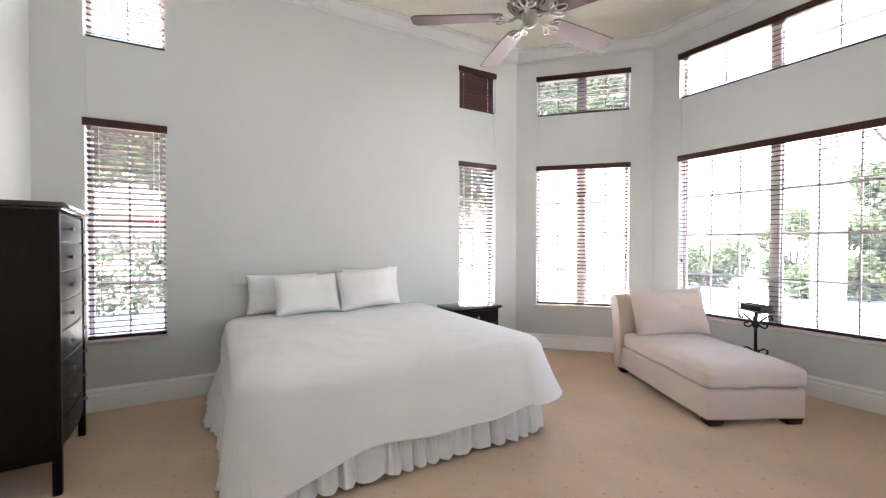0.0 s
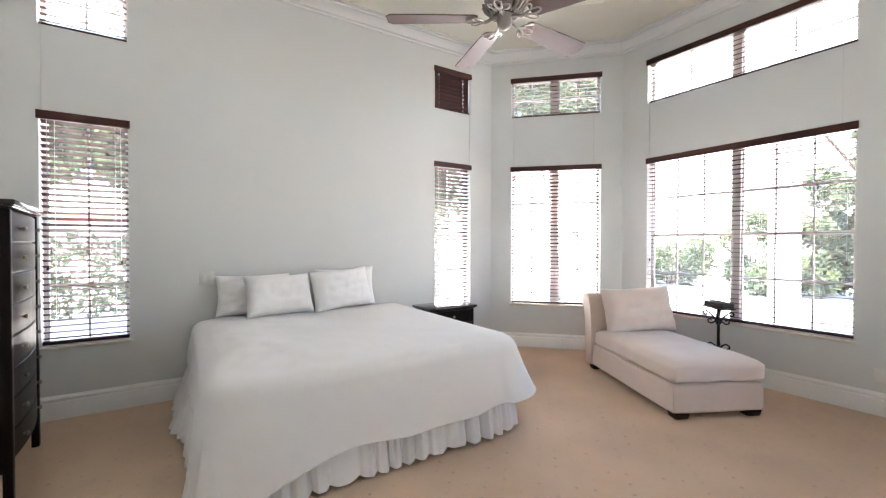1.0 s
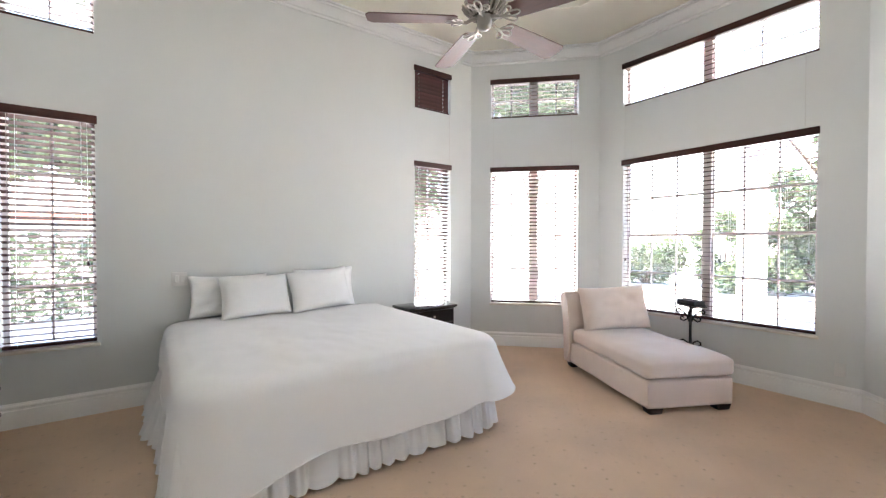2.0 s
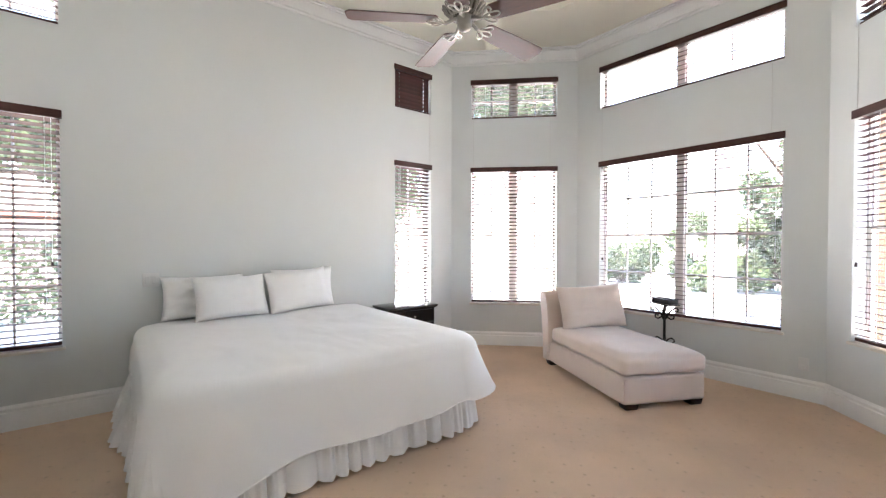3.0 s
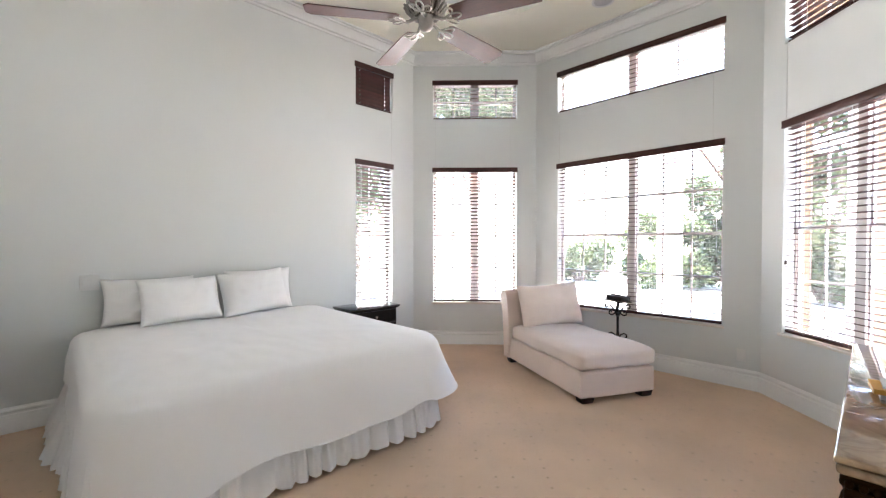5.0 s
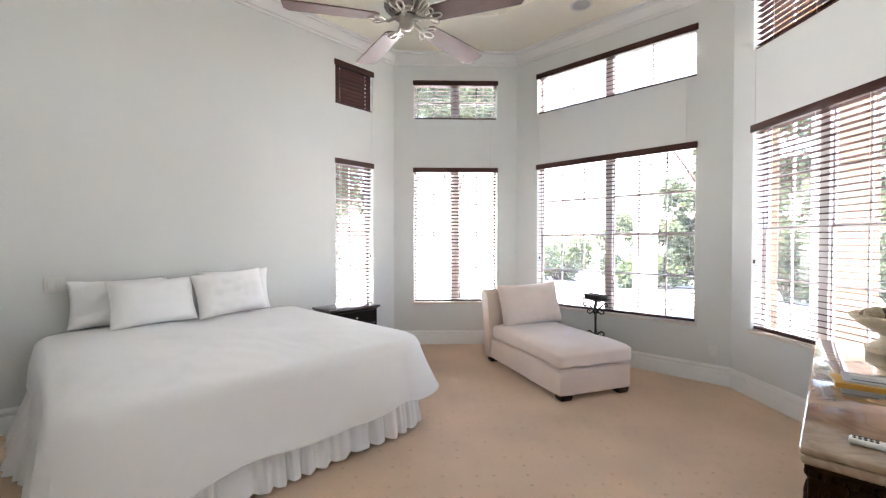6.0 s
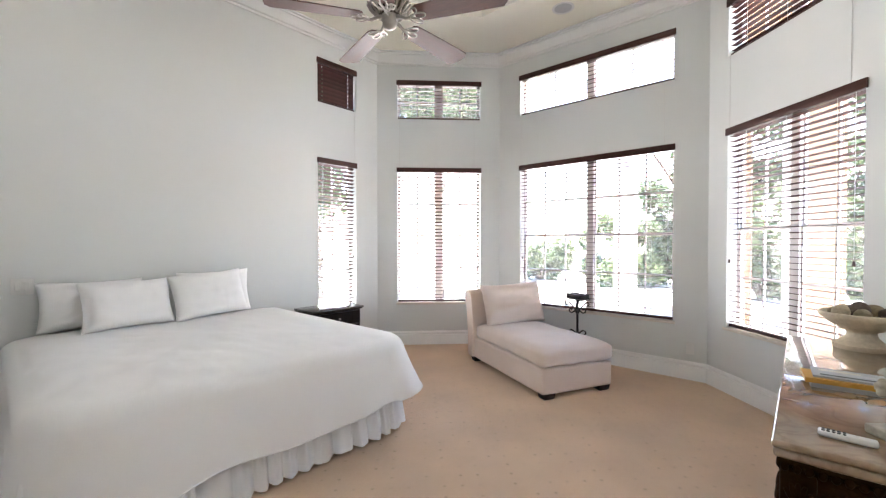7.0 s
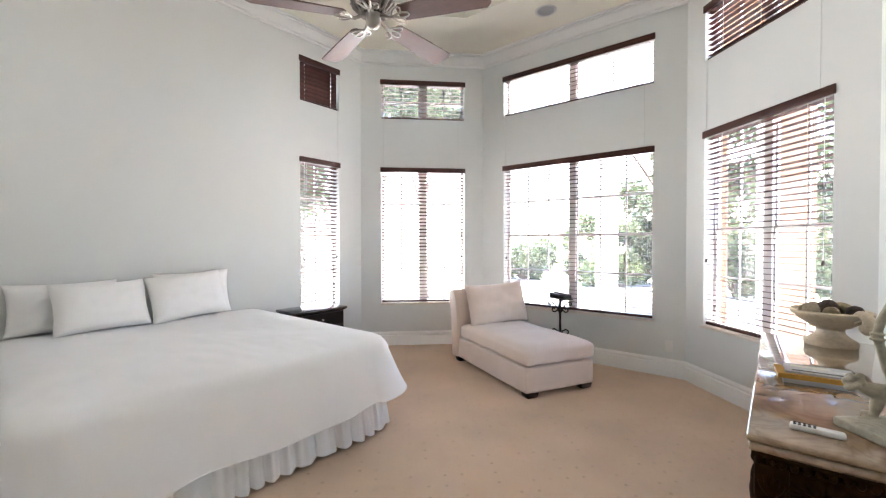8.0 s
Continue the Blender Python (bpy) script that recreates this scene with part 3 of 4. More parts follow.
def pillow_mesh(w, h, t, seed, crease=0.010):
    """A plump pillow in the x-z plane with pinched corners and a seam."""
    bm = bmesh.new()
    nu, nv = 26, 20
    sides = []
    for sgn in (1, -1):
        grid = []
        for i in range(nu + 1):
            row = []
            for j in range(nv + 1):
                u, v = 2 * i / nu - 1, 2 * j / nv - 1
                x = u * w / 2 * (1 - 0.075 * (1 - v * v) * abs(u) ** 3)
                z = v * h / 2 * (1 - 0.09 * (1 - u * u) * abs(v) ** 3)
                full = max(0.0, (1 - u ** 4) * (1 - v ** 4)) ** 0.55
                y = sgn * t / 2 * full
                y += full * crease * noise.noise(Vector((u * 2.1 + seed, v * 2.3, sgn * 3.0)))
                y += full * crease * 0.6 * noise.noise(Vector((u * 5 + seed, v * 6 - u * 3, sgn * 5.0)))
                row.append(bm.verts.new((x, y, z)))
            grid.append(row)
        sides.append(grid)
        for i in range(nu):
            for j in range(nv):
                bm.faces.new((grid[i][j], grid[i + 1][j], grid[i + 1][j + 1], grid[i][j + 1]))
    bmesh.ops.remove_doubles(bm, verts=bm.verts[:], dist=0.0004)
    return bm


def pillow(x, y, z, w, h, t, lean, turn, roll, seed, label, crease=0.010):
    return solo("pillow", pillow_mesh(w, h, t, seed, crease), LINEN, pose(x, y, z, lean, roll, turn), label, "pillow", "bed pillows", angle=80)


PIL = "plump white cotton bed pillow leaning at the wall"
pillow(0.585, 4.235, BED_TOP + 0.188, 0.66, 0.385, 0.14, -7, 0, 0.0, 1.0, "creased cream-white bed pillow standing behind another", crease=0.028)
pillow(1.49, 4.235, BED_TOP + 0.205, 0.64, 0.42, 0.14, -7, 0, -1.5, 2.0, "white bed pillow standing behind another")
pillow(0.785, 4.075, BED_TOP + 0.186, 0.62, 0.40, 0.21, -20, 3, -1.0, 3.0, PIL, crease=0.014)
pillow(1.39, 4.09, BED_TOP + 0.208, 0.64, 0.42, 0.21, -18, 6, -4.0, 4.0, PIL, crease=0.014)


# ---- chaise longue ----
def soft_box(x0, x1, y0, y1, z0, z1, bevel, puff, seed, cuts=14):
    """An upholstered block: rounded edges, slightly domed top, faint unevenness."""
    bm = bmesh.new()
    box(bm, x0, x1, y0, y1, z0, z1)
    bmesh.ops.subdivide_edges(bm, edges=bm.edges[:], cuts=cuts, use_grid_fill=True)
    cx, cy, cz = (x0 + x1) / 2, (y0 + y1) / 2, (z0 + z1) / 2
    hx, hy, hz = (x1 - x0) / 2, (y1 - y0) / 2, (z1 - z0) / 2
    for v in bm.verts:
        c = v.co - Vector((cx, cy, cz))
        q = Vector((max(-hx + bevel, min(hx - bevel, c.x)), max(-hy + bevel, min(hy - bevel, c.y)), max(-hz + bevel, min(hz - bevel, c.z))))
        d = c - q
        if d.length > 1e-6:
            d = d.normalized() * bevel
        u, w = c.x / hx, c.y / hy
        c = q + d
        if c.z > hz * 0.3:
            c.z += puff * (1 - u ** 4) * (1 - w ** 4)
        c += d * 0.25 * noise.noise(Vector((v.co.x * 5 + seed, v.co.y * 5, v.co.z * 5)))
        v.co = c + Vector((cx, cy, cz))
    return bm


chaise = thing("chaise_longue", pose(3.245, 1.70, 0, 0, 0, -26.5), "cream upholstered armless chaise longue with dark wooden feet", "chaise longue")
CW, CL = 0.79, 1.45
part("base", soft_box(0.0, CW, 0.0, CL - 0.02, 0.052, 0.283, 0.016, 0.0, 1.3), SUEDE, chaise, angle=80)
part("seat_cushion", soft_box(-0.004, CW + 0.016, -0.014, CL - 0.14, 0.289, 0.446, 0.05, 0.032, 4.1, 20), SUEDE, chaise, "cream seat cushion with a soft crowned top", angle=80)
bm = bmesh.new()
prof = [(CL - 0.14, 0.26), (CL - 0.13, 0.47), (CL - 0.10, 0.67), (CL - 0.085, 0.75), (CL - 0.05, 0.815), (CL - 0.0, 0.842), (CL + 0.06, 0.834), (CL + 0.10, 0.80), (CL + 0.105, 0.75), (CL + 0.075, 0.68), (CL + 0.04, 0.56), (CL + 0.01, 0.30), (CL + 0.0, 0.052), (CL - 0.10, 0.052)]
cols = []
for x, k in ((-0.025, 0.94), (-0.013, 0.985), (0.01, 1.0), (CW - 0.035, 1.0), (CW - 0.012, 0.985), (CW, 0.94)):
    cy, cz = CL - 0.05, 0.45
    cols.append([bm.verts.new((x, cy + (y - cy) * k, cz + (z - cz) * (0.5 + 0.5 * k))) for y, z in prof])
for a, b in zip(cols, cols[1:]):
    for i in range(len(prof)):
        j = (i + 1) % len(prof)
        bm.faces.new((a[i], a[j], b[j], b[i]))
bm.faces.new(cols[0]), bm.faces.new(cols[-1])
bmesh.ops.subdivide_edges(bm, edges=bm.edges[:], cuts=1, smooth=0.6)
part("backrest", bm, SUEDE, chaise, "rolled cream backrest", angle=70)
for fx, fy in ((0.03, 0.03), (CW - 0.13, 0.03), (0.0, CL - 0.12), (CW - 0.13, CL - 0.12)):
    bm = bmesh.new()
    box(bm, fx, fx + 0.13, fy - 0.015, fy + 0.09, 0.0, 0.054, 0.005, 1)
    for v in bm.verts:
        if v.co.z < 0.03:
            v.co.x = fx + 0.065 + (v.co.x - fx - 0.065) * 0.86
            v.co.y = fy + 0.0375 + (v.co.y - fy - 0.0375) * 0.86
    part("foot", bm, FEET, chaise, "dark wooden block foot")
a = Matrix.Rotation(radians(-26.5), 4, "Z")
cushion_at = Vector((3.245, 1.70, 0)) + (a @ Vector((0.435, CL - 0.27, 0.685)))
solo("throw_pillow", pillow_mesh(0.80, 0.50, 0.24, 9.0, 0.024), SUEDE, Matrix.Translation(cushion_at) @ a @ pose(0, 0, 0, -16, -2.5, 0), "cream cushion leaning on the chaise backrest", "cushion", angle=80)


# ---- nightstand, chest of drawers ----
def knob_mesh(r):
    bm = bmesh.new()
    lathe(bm, [(r * 0.45, 0.0), (r * 0.4, r * 0.6), (r * 0.7, r * 1.0), (r, r * 1.4), (r * 0.85, r * 1.9), (r * 0.3, r * 2.1)], 14)
    return bm


def case_top(x0, x1, y0, y1, z0, z1):
    bm = bmesh.new()
    box(bm, x0, x1, y0, y1, z0, z1, 0.006, 2)
    box(bm, x0 + 0.012, x1 - 0.012, y0 + 0.012, y1 - 0.004, z0 - 0.012, z0, 0.004, 1)
    return bm


night = thing("nightstand", Matrix.Translation((2.35, 3.955, 0)), "dark espresso wooden nightstand with a polished top", "nightstand")
part("top", case_top(-0.0, 0.68, -0.02, 0.385, 0.63, 0.655), POLISHED, night)
part("body", boxed(0.03, 0.65, 0.014, 0.375, 0.12, 0.618, 0.003, 1), ESPRESSO, night)
for i in range(3):
    z = 0.14 + i * 0.158
    dr = part("drawer", boxed(0.045, 0.635, -0.004, 0.014, z, z + 0.15, 0.004, 1), ESPRESSO, night)
    part("knob", knob_mesh(0.013), METAL, dr, "small round nickel knob", Matrix.Translation((0.34, -0.004, z + 0.078)) @ pose(0, 0, 0, 90))
for lx in (0.03, 0.61):
    for ly in (0.014, 0.335):
        part("leg", boxed(lx, lx + 0.04, ly, ly + 0.04, 0.0, 0.12, 0.004, 1), ESPRESSO, night)

# tall chest by the west wall, its front towards the bed
chest = thing("chest_of_drawers", pose(-0.755, 2.985, 0, 0, 0, 5.5), "tall dark espresso chest of drawers with nickel knobs", "chest of drawers")
CD, CWID, CH = 0.44, 0.90, 1.625
part("top", case_top(-CD, 0.035, -0.03, CWID + 0.03, CH - 0.03, CH), POLISHED, chest)
part("body", boxed(-CD + 0.005, -0.012, 0.002, CWID - 0.002, 0.20, CH - 0.045, 0.003, 1), ESPRESSO, chest)
for ly in (0.0, CWID - 0.05):
    bm = bmesh.new()
    box(bm, -0.03, 0.012, ly, ly + 0.05, 0.0, CH - 0.045, 0.008, 2)
    part("post", bm, ESPRESSO, chest)
    bm = bmesh.new()
    box(bm, -CD + 0.005, -CD + 0.05, ly, ly + 0.05, 0.0, 0.2, 0.004, 1)
    part("leg", bm, ESPRESSO, chest)
hz0, pitch = 0.24, (CH - 0.06 - 0.24) / 8
for i in range(8):
    z = hz0 + i * pitch
    bm = bmesh.new()
    cols = []
    for k in range(9):
        u = k / 8
        y = 0.054 + u * (CWID - 0.108)
        bow = 0.002 + 0.028 * (1 - (2 * u - 1) ** 2)
        cols.append([bm.verts.new((-0.02, y, z + 0.004)), bm.verts.new((bow - 0.004, y, z + 0.004)), bm.verts.new((bow, y, z + 0.010)), bm.verts.new((bow, y, z + pitch - 0.010)), bm.verts.new((bow - 0.004, y, z + pitch - 0.004)), bm.verts.new((-0.02, y, z + pitch - 0.004))])
    for p, q in zip(cols, cols[1:]):
        for j in range(6):
            bm.faces.new((p[j], p[(j + 1) % 6], q[(j + 1) % 6], q[j]))
    bm.faces.new(cols[0]), bm.faces.new(cols[-1])
    dr = part("drawer", bm, ESPRESSO, chest, "bow-fronted dark drawer", angle=30)
    for ky in (0.22, CWID - 0.22):
        part("knob", knob_mesh(0.014), METAL, dr, "small round nickel knob", Matrix.Translation((0.018, ky, z + pitch / 2)) @ pose(0, 0, 0, 0, 90))

# ---- ceiling fan ----
FX, FY, FZ = 1.657, 1.89, 2.75
fan = thing("ceiling_fan", Matrix.Translation((FX, FY, 0)), "five-bladed ceiling fan with mahogany blades and pewter scrollwork", "ceiling fan")
bm = bmesh.new()
lathe(bm, [(0.013, FZ + 0.2), (0.013, Z_CEIL + 0.23)], 14)
part("downrod", bm, PEWTER, fan)
bm = bmesh.new()
lathe(bm, [(0.02, Z_CEIL + 0.13), (0.05, Z_CEIL + 0.145), (0.075, Z_CEIL + 0.19), (0.08, Z_CEIL + 0.249)], 24)
part("canopy", bm, PEWTER, fan)
bm = bmesh.new()
lathe(bm, [(0.02, FZ + 0.025), (0.075, FZ + 0.028), (0.098, FZ + 0.045), (0.115, FZ + 0.075), (0.12, FZ + 0.11), (0.115, FZ + 0.14), (0.09, FZ + 0.165), (0.05, FZ + 0.18), (0.03, FZ + 0.215), (0.015, FZ + 0.22)], 40)
motor = part("motor_housing", bm, PEWTER, fan)
for k in range(10):
    a = 2 * math.pi * k / 10
    bm = bmesh.new()
    for side in (-1, 1):
        loop = []
        for i in range(18):
            b = 2 * math.pi * i / 18
            rr, th, zz = 0.104 + 0.03 * math.cos(b), a + side * (0.14 + 0.13 * math.sin(b)), FZ + 0.055 + 0.03 * math.cos(b)
            loop.append((rr * math.cos(th), rr * math.sin(th), zz))
        tube(bm, loop, 0.006, 6, True)
    part("scroll", bm, METAL, motor, "cast openwork scroll")
bm = bmesh.new()
lathe(bm, [(0.008, FZ - 0.058), (0.014, FZ - 0.055), (0.03, FZ - 0.048), (0.042, FZ - 0.035), (0.045, FZ - 0.02), (0.045, FZ + 0.02), (0.05, FZ + 0.026)], 28)
part("switch_housing", bm, METAL, fan, "brushed nickel switch housing")
for k in range(5):
    ang = radians(146.7 - 72 * k)
    turn = Matrix.Rotation(ang, 4, "Z")
    bm = bmesh.new()
    out = [(0.165, -0.045), (0.185, -0.062), (0.45, -0.075), (0.685, -0.082), (0.713, -0.050), (0.713, 0.050), (0.685, 0.082), (0.45, 0.075), (0.185, 0.062), (0.165, 0.045)]
    lo = [bm.verts.new((x, y, 0.0)) for x, y in out]
    hi = [bm.verts.new((x, y, 0.007)) for x, y in out]
    bm.faces.new(lo[::-1]), bm.faces.new(hi)
    for i in range(len(out)):
        j = (i + 1) % len(out)
        bm.faces.new((lo[i], lo[j], hi[j], hi[i]))
    blade = part("blade", bm, BLADE, fan, "polished mahogany blade", turn @ pose(0, 0, FZ + 0.006, -11), smooth=False)
    bm = bmesh.new()
    tube(bm, [(0.05, 0, 0.014), (0.08, 0, 0.006), (0.11, 0, -0.010), (0.14, 0, -0.009)], [0.013, 0.011, 0.010, 0.010], 8)
    # an open leaf of three lobes, each a pierced loop
    for turned, reach, wide in ((0.0, 0.105, 0.026), (0.75, 0.088, 0.024), (-0.75, 0.088, 0.024)):
        loop = []
        for i in range(20):
            b = 2 * math.pi * i / 20
            r, q = reach * 0.5 * (1 - math.cos(b)), wide * math.sin(b) * (0.75 - 0.25 * math.cos(b))
            loop.append((0.128 + r * math.cos(turned) - q * math.sin(turned), r * math.sin(turned) + q * math.cos(turned), -0.008))
        tube(bm, loop, 0.0048, 6, True)
    part("blade_iron", bm, METAL, fan, "cast nickel leaf-shaped blade bracket", turn @ pose(0, 0, FZ, -11))

# ceiling loudspeaker
bm = bmesh.new()
lathe(bm, [(0.0885, 0.0), (0.095, -0.004), (0.115, -0.006), (0.118, 0.0)], 36)
speaker = thing("ceiling_speaker", Matrix.Translation((4.245, 1.987, Z_CEIL)), "round flush grey ceiling loudspeaker grille", "loudspeaker")
part("rim", bm, SWITCH, speaker)
bm = bmesh.new()
lathe(bm, [(0.002, -0.006), (0.05, -0.005), (0.092, -0.003), (0.094, 0.0)], 36)
part("grille", bm, material("speaker mesh", (0.48, 0.48, 0.48), 0.6, grain=0.5, scale=400, spread=0.2), speaker)

# ---- candle stand ----
stand = thing("candle_stand", Matrix.Translation((4.50, 1.92, 0)) @ pose(0, 0, 0, 0, 0, 62), "black wrought iron pedestal stand with scrollwork under the window", "candle stand")
bm = bmesh.new()
tube(bm, [(0, 0, 0.03), (0, 0, 0.76)], 0.013, 10)
part("stem", bm, IRON, stand)
part("tray", boxed(-0.135, 0.135, -0.075, 0.075, 0.755, 0.768, 0.004, 1), IRON, stand)
for k in range(4):
    a = Matrix.Rotation(math.pi / 2 * k + math.pi / 4, 4, "Z")
    bm = bmesh.new()
    curve = [(0.012, 0.60), (0.03, 0.655), (0.07, 0.70), (0.105, 0.725), (0.125, 0.71), (0.12, 0.685), (0.10, 0.685), (0.098, 0.70)]
    tube(bm, [a @ Vector((x, 0, z)) for x, z in curve], 0.009, 7)
    part("scroll", bm, IRON, stand)
    bm = bmesh.new()
    curve = [(0.012, 0.66), (0.03, 0.62), (0.06, 0.60), (0.085, 0.61), (0.088, 0.635), (0.07, 0.645), (0.058, 0.63)]
    tube(bm, [a @ Vector((x, 0, z)) for x, z in curve], 0.0085, 7)
    part("scroll", bm, IRON, stand)
    bm = bmesh.new()
    curve = [(0.012, 0.34), (0.03, 0.385), (0.065, 0.405), (0.09, 0.39), (0.092, 0.365), (0.075, 0.358)]
    tube(bm, [a @ Vector((x, 0, z)) for x, z in curve], 0.0085, 7)
    part("scroll", bm, IRON, stand)
    bm = bmesh.new()
    curve = [(0.012, 0.16), (0.05, 0.12), (0.11, 0.05), (0.16, 0.012), (0.19, 0.014), (0.198, 0.035), (0.18, 0.045)]
    tube(bm, [a @ Vector((x, 0, z)) for x, z in curve], 0.009, 7)
    part("foot", bm, IRON, stand)
bm = bmesh.new()
tube(bm, [(0.10, -0.02, 0.77), (0.19, -0.05, 0.775), (0.24, -0.06, 0.783)], 0.005, 7)
part("handle", bm, IRON, stand)
holder = thing("candle_box", Matrix.Translation((4.50, 1.92, 0.768)) @ pose(0, 0, 0, 0, 0, 62), "dark rectangular candle holder with three short candles", "candle holder")
bm = bmesh.new()
box(bm, -0.125, 0.125, -0.06, 0.06, 0.0, 0.05, 0.006, 2)
part("tub", bm, IRON, holder)
for x in (-0.075, 0.0, 0.075):
    bm = bmesh.new()
    lathe(bm, [(0.025, 0.05), (0.027, 0.053), (0.027, 0.062), (0.012, 0.060)], 16, (x, 0, 0))
    part("candle", bm, material("dark wax", (0.10, 0.08, 0.07), 0.5), holder)

# ---- marble-topped dresser on the south wall ----
DX0, DX1, DY0, DY1, DZ = 1.325, 2.885, -0.47, 0.055, 0.90
dresser = thing("dresser", Matrix(), "carved dark walnut dresser with a polished beige marble top", "dresser")
bm = bmesh.new()
box(bm, DX0, DX1, DY0, DY1, DZ - 0.019, DZ, 0.007, 3)
box(bm, DX0 + 0.004, DX1 - 0.004, DY0 + 0.002, DY1 - 0.004, DZ - 0.045, DZ - 0.0195, 0.009, 3)
part("marble_top", bm, MARBLE, dresser, "polished beige and brown veined marble slab")
bm = bmesh.new()
rect = [(DX0 + 0.012, DY0 + 0.01), (DX0 + 0.012, DY1 - 0.012), (DX1 - 0.012, DY1 - 0.012), (DX1 - 0.012, DY0 + 0.01)]
sweep(bm, rect, [(0.02, DZ - 0.075), (0.012, DZ - 0.068), (0.004, DZ - 0.06), (0.0, DZ - 0.055), (0.0, DZ - 0.0455)], closed=True)
part("frieze", bm, CARVED, dresser, "dark moulded frieze")
# a row of carved eggs under the top, along the front and both ends
for length, m in ((DX1 - DX0 - 0.03, Matrix.Translation((DX0 + 0.015, DY1 - 0.018, 0))), (DY1 - DY0 - 0.03, Matrix.Translation((DX0 + 0.018, DY0 + 0.015, 0)) @ pose(0, 0, 0, 0, 0, 90)), (DY1 - DY0 - 0.03, Matrix.Translation((DX1 - 0.018, DY0 + 0.015, 0)) @ pose(0, 0, 0, 0, 0, 90))):
    bm = bmesh.new()
    n = round(length / 0.024)
    for i in range(n):
        bmesh.ops.create_icosphere(bm, subdivisions=2, radius=1.0, matrix=Matrix.Translation(((i + 0.5) * length / n, 0, DZ - 0.066)) @ Matrix.Diagonal((0.0095, 0.009, 0.013, 1)))
    part("egg_moulding", bm, CARVED, dresser, "row of small carved eggs", m)
# carved scroll blocks over the legs
for cx in (DX0 + 0.055, DX1 - 0.055):
    bm = bmesh.new()
    box(bm, cx - 0.038, cx + 0.038, DY1 - 0.09, DY1 - 0.016, DZ - 0.17, DZ - 0.074, 0.01, 2)
    block = part("scroll_block", bm, CARVED, dresser, "carved leaf block at the corner")
    for k in range(5):
        for face in (0, 1):
            a = radians(-50 + 25 * k)
            tip = Vector((math.sin(a) * 0.034, 0.0, math.cos(a) * 0.055))
            root = Vector((cx, DY1 - 0.017, DZ - 0.155)) if face == 0 else Vector((cx - 0.037 if cx < 2 else cx + 0.037, DY1 - 0.053, DZ - 0.155))
            side = tip if face == 0 else Vector((0, tip.x, tip.z))
            bm = bmesh.new()
            tube(bm, [root, root + side * 0.6, root + side], [0.007, 0.009, 0.004], 8)
            part("carved_leaf", bm, CARVED, block)
# apron with a scalloped foot, one board a side
for name, length, m in (("apron", DX1 - DX0 - 0.05, Matrix.Translation((DX0 + 0.025, DY1 - 0.045, 0))), ("side_apron", DY1 - DY0 - 0.06, Matrix.Translation((DX0 + 0.045, DY0 + 0.02, 0)) @ pose(0, 0, 0, 0, 0, 90)), ("side_apron", DY1 - DY0 - 0.06, Matrix.Translation((DX1 - 0.025, DY0 + 0.02, 0)) @ pose(0, 0, 0, 0, 0, 90))):
    bm = bmesh.new()
    n = 48
    front, back = [], []
    for i in range(n + 1):
        u = i / n
        z = DZ - 0.155 + 0.028 * abs(math.sin(u * math.pi * round(length / 0.26))) - 0.03 * (abs(2 * u - 1) ** 6)
        for row, y in ((front, 0.02), (back, 0.0)):
            row.append((bm.verts.new((u * length, y, DZ - 0.073)), bm.verts.new((u * length, y, z))))
    for i in range(n):
        for row in (front, back):
            bm.faces.new((row[i][0], row[i + 1][0], row[i + 1][1], row[i][1]))
        for k in (0, 1):
            bm.faces.new((front[i][k], front[i + 1][k], back[i + 1][k], back[i][k]))
    board = part(name, bm, CARVED, dresser, "carved walnut apron", m, angle=30)
    for q in range(round(length / 0.26)):
        cx = (q + 0.5) * length / round(length / 0.26)
        bm = bmesh.new()
        fan_rings = []
        for k in range(6):
            r = k / 5
            ring = []
            for i in range(49):
                a = math.pi * i / 48
                rib = abs(math.cos(a * 9))
                lift = 0.014 * math.sin(math.pi * min(1.0, r * 0.95 + 0.05)) ** 0.6 * (0.35 + 0.65 * rib)
                edge = 1 - 0.07 * (1 - rib) * r
                ring.append(bm.verts.new((cx + 0.08 * r * edge * math.cos(a), 0.0195 + lift * (r > 0), DZ - 0.138 + 0.055 * r * edge * math.sin(a))))
            fan_rings.append(ring)
        for p, q2 in zip(fan_rings, fan_rings[1:]):
            for i in range(48):
                bm.faces.new((p[i], p[i + 1], q2[i + 1], q2[i]))
        part("shell_carving", bm, CARVED, board, "carved fan-shaped shell", angle=60)
part("backboard", boxed(DX0 + 0.05, DX1 - 0.05, DY0 + 0.02, DY0 + 0.04, 0.12, DZ - 0.075), CARVED, dresser, smooth=False)
part("undershelf", boxed(DX0 + 0.05, DX1 - 0.05, DY0 + 0.04, DY1 - 0.06, 0.12, 0.15, 0.006, 1), CARVED, dresser)
for cx, sx in ((DX0 + 0.066, -1), (DX1 - 0.066, 1)):
    for cy, sy in ((DY0 + 0.05, 0), (DY1 - 0.055, 1)):
        bm = bmesh.new()
        pts = [(cx, cy, DZ - 0.07), (cx + 0.012 * sx, cy + 0.012 * sy, DZ - 0.16), (cx + 0.006 * sx, cy + 0.004 * sy, 0.62), (cx - 0.02 * sx, cy - 0.02 * sy, 0.40), (cx - 0.02 * sx, cy - 0.02 * sy, 0.20), (cx, cy, 0.06), (cx + 0.012 * sx, cy + 0.012 * sy, 0.0)]
        tube(bm, pts, [0.036, 0.038, 0.034, 0.026, 0.023, 0.032, 0.036], 14)
        part("leg", bm, CARVED, dresser, "curved carved leg")

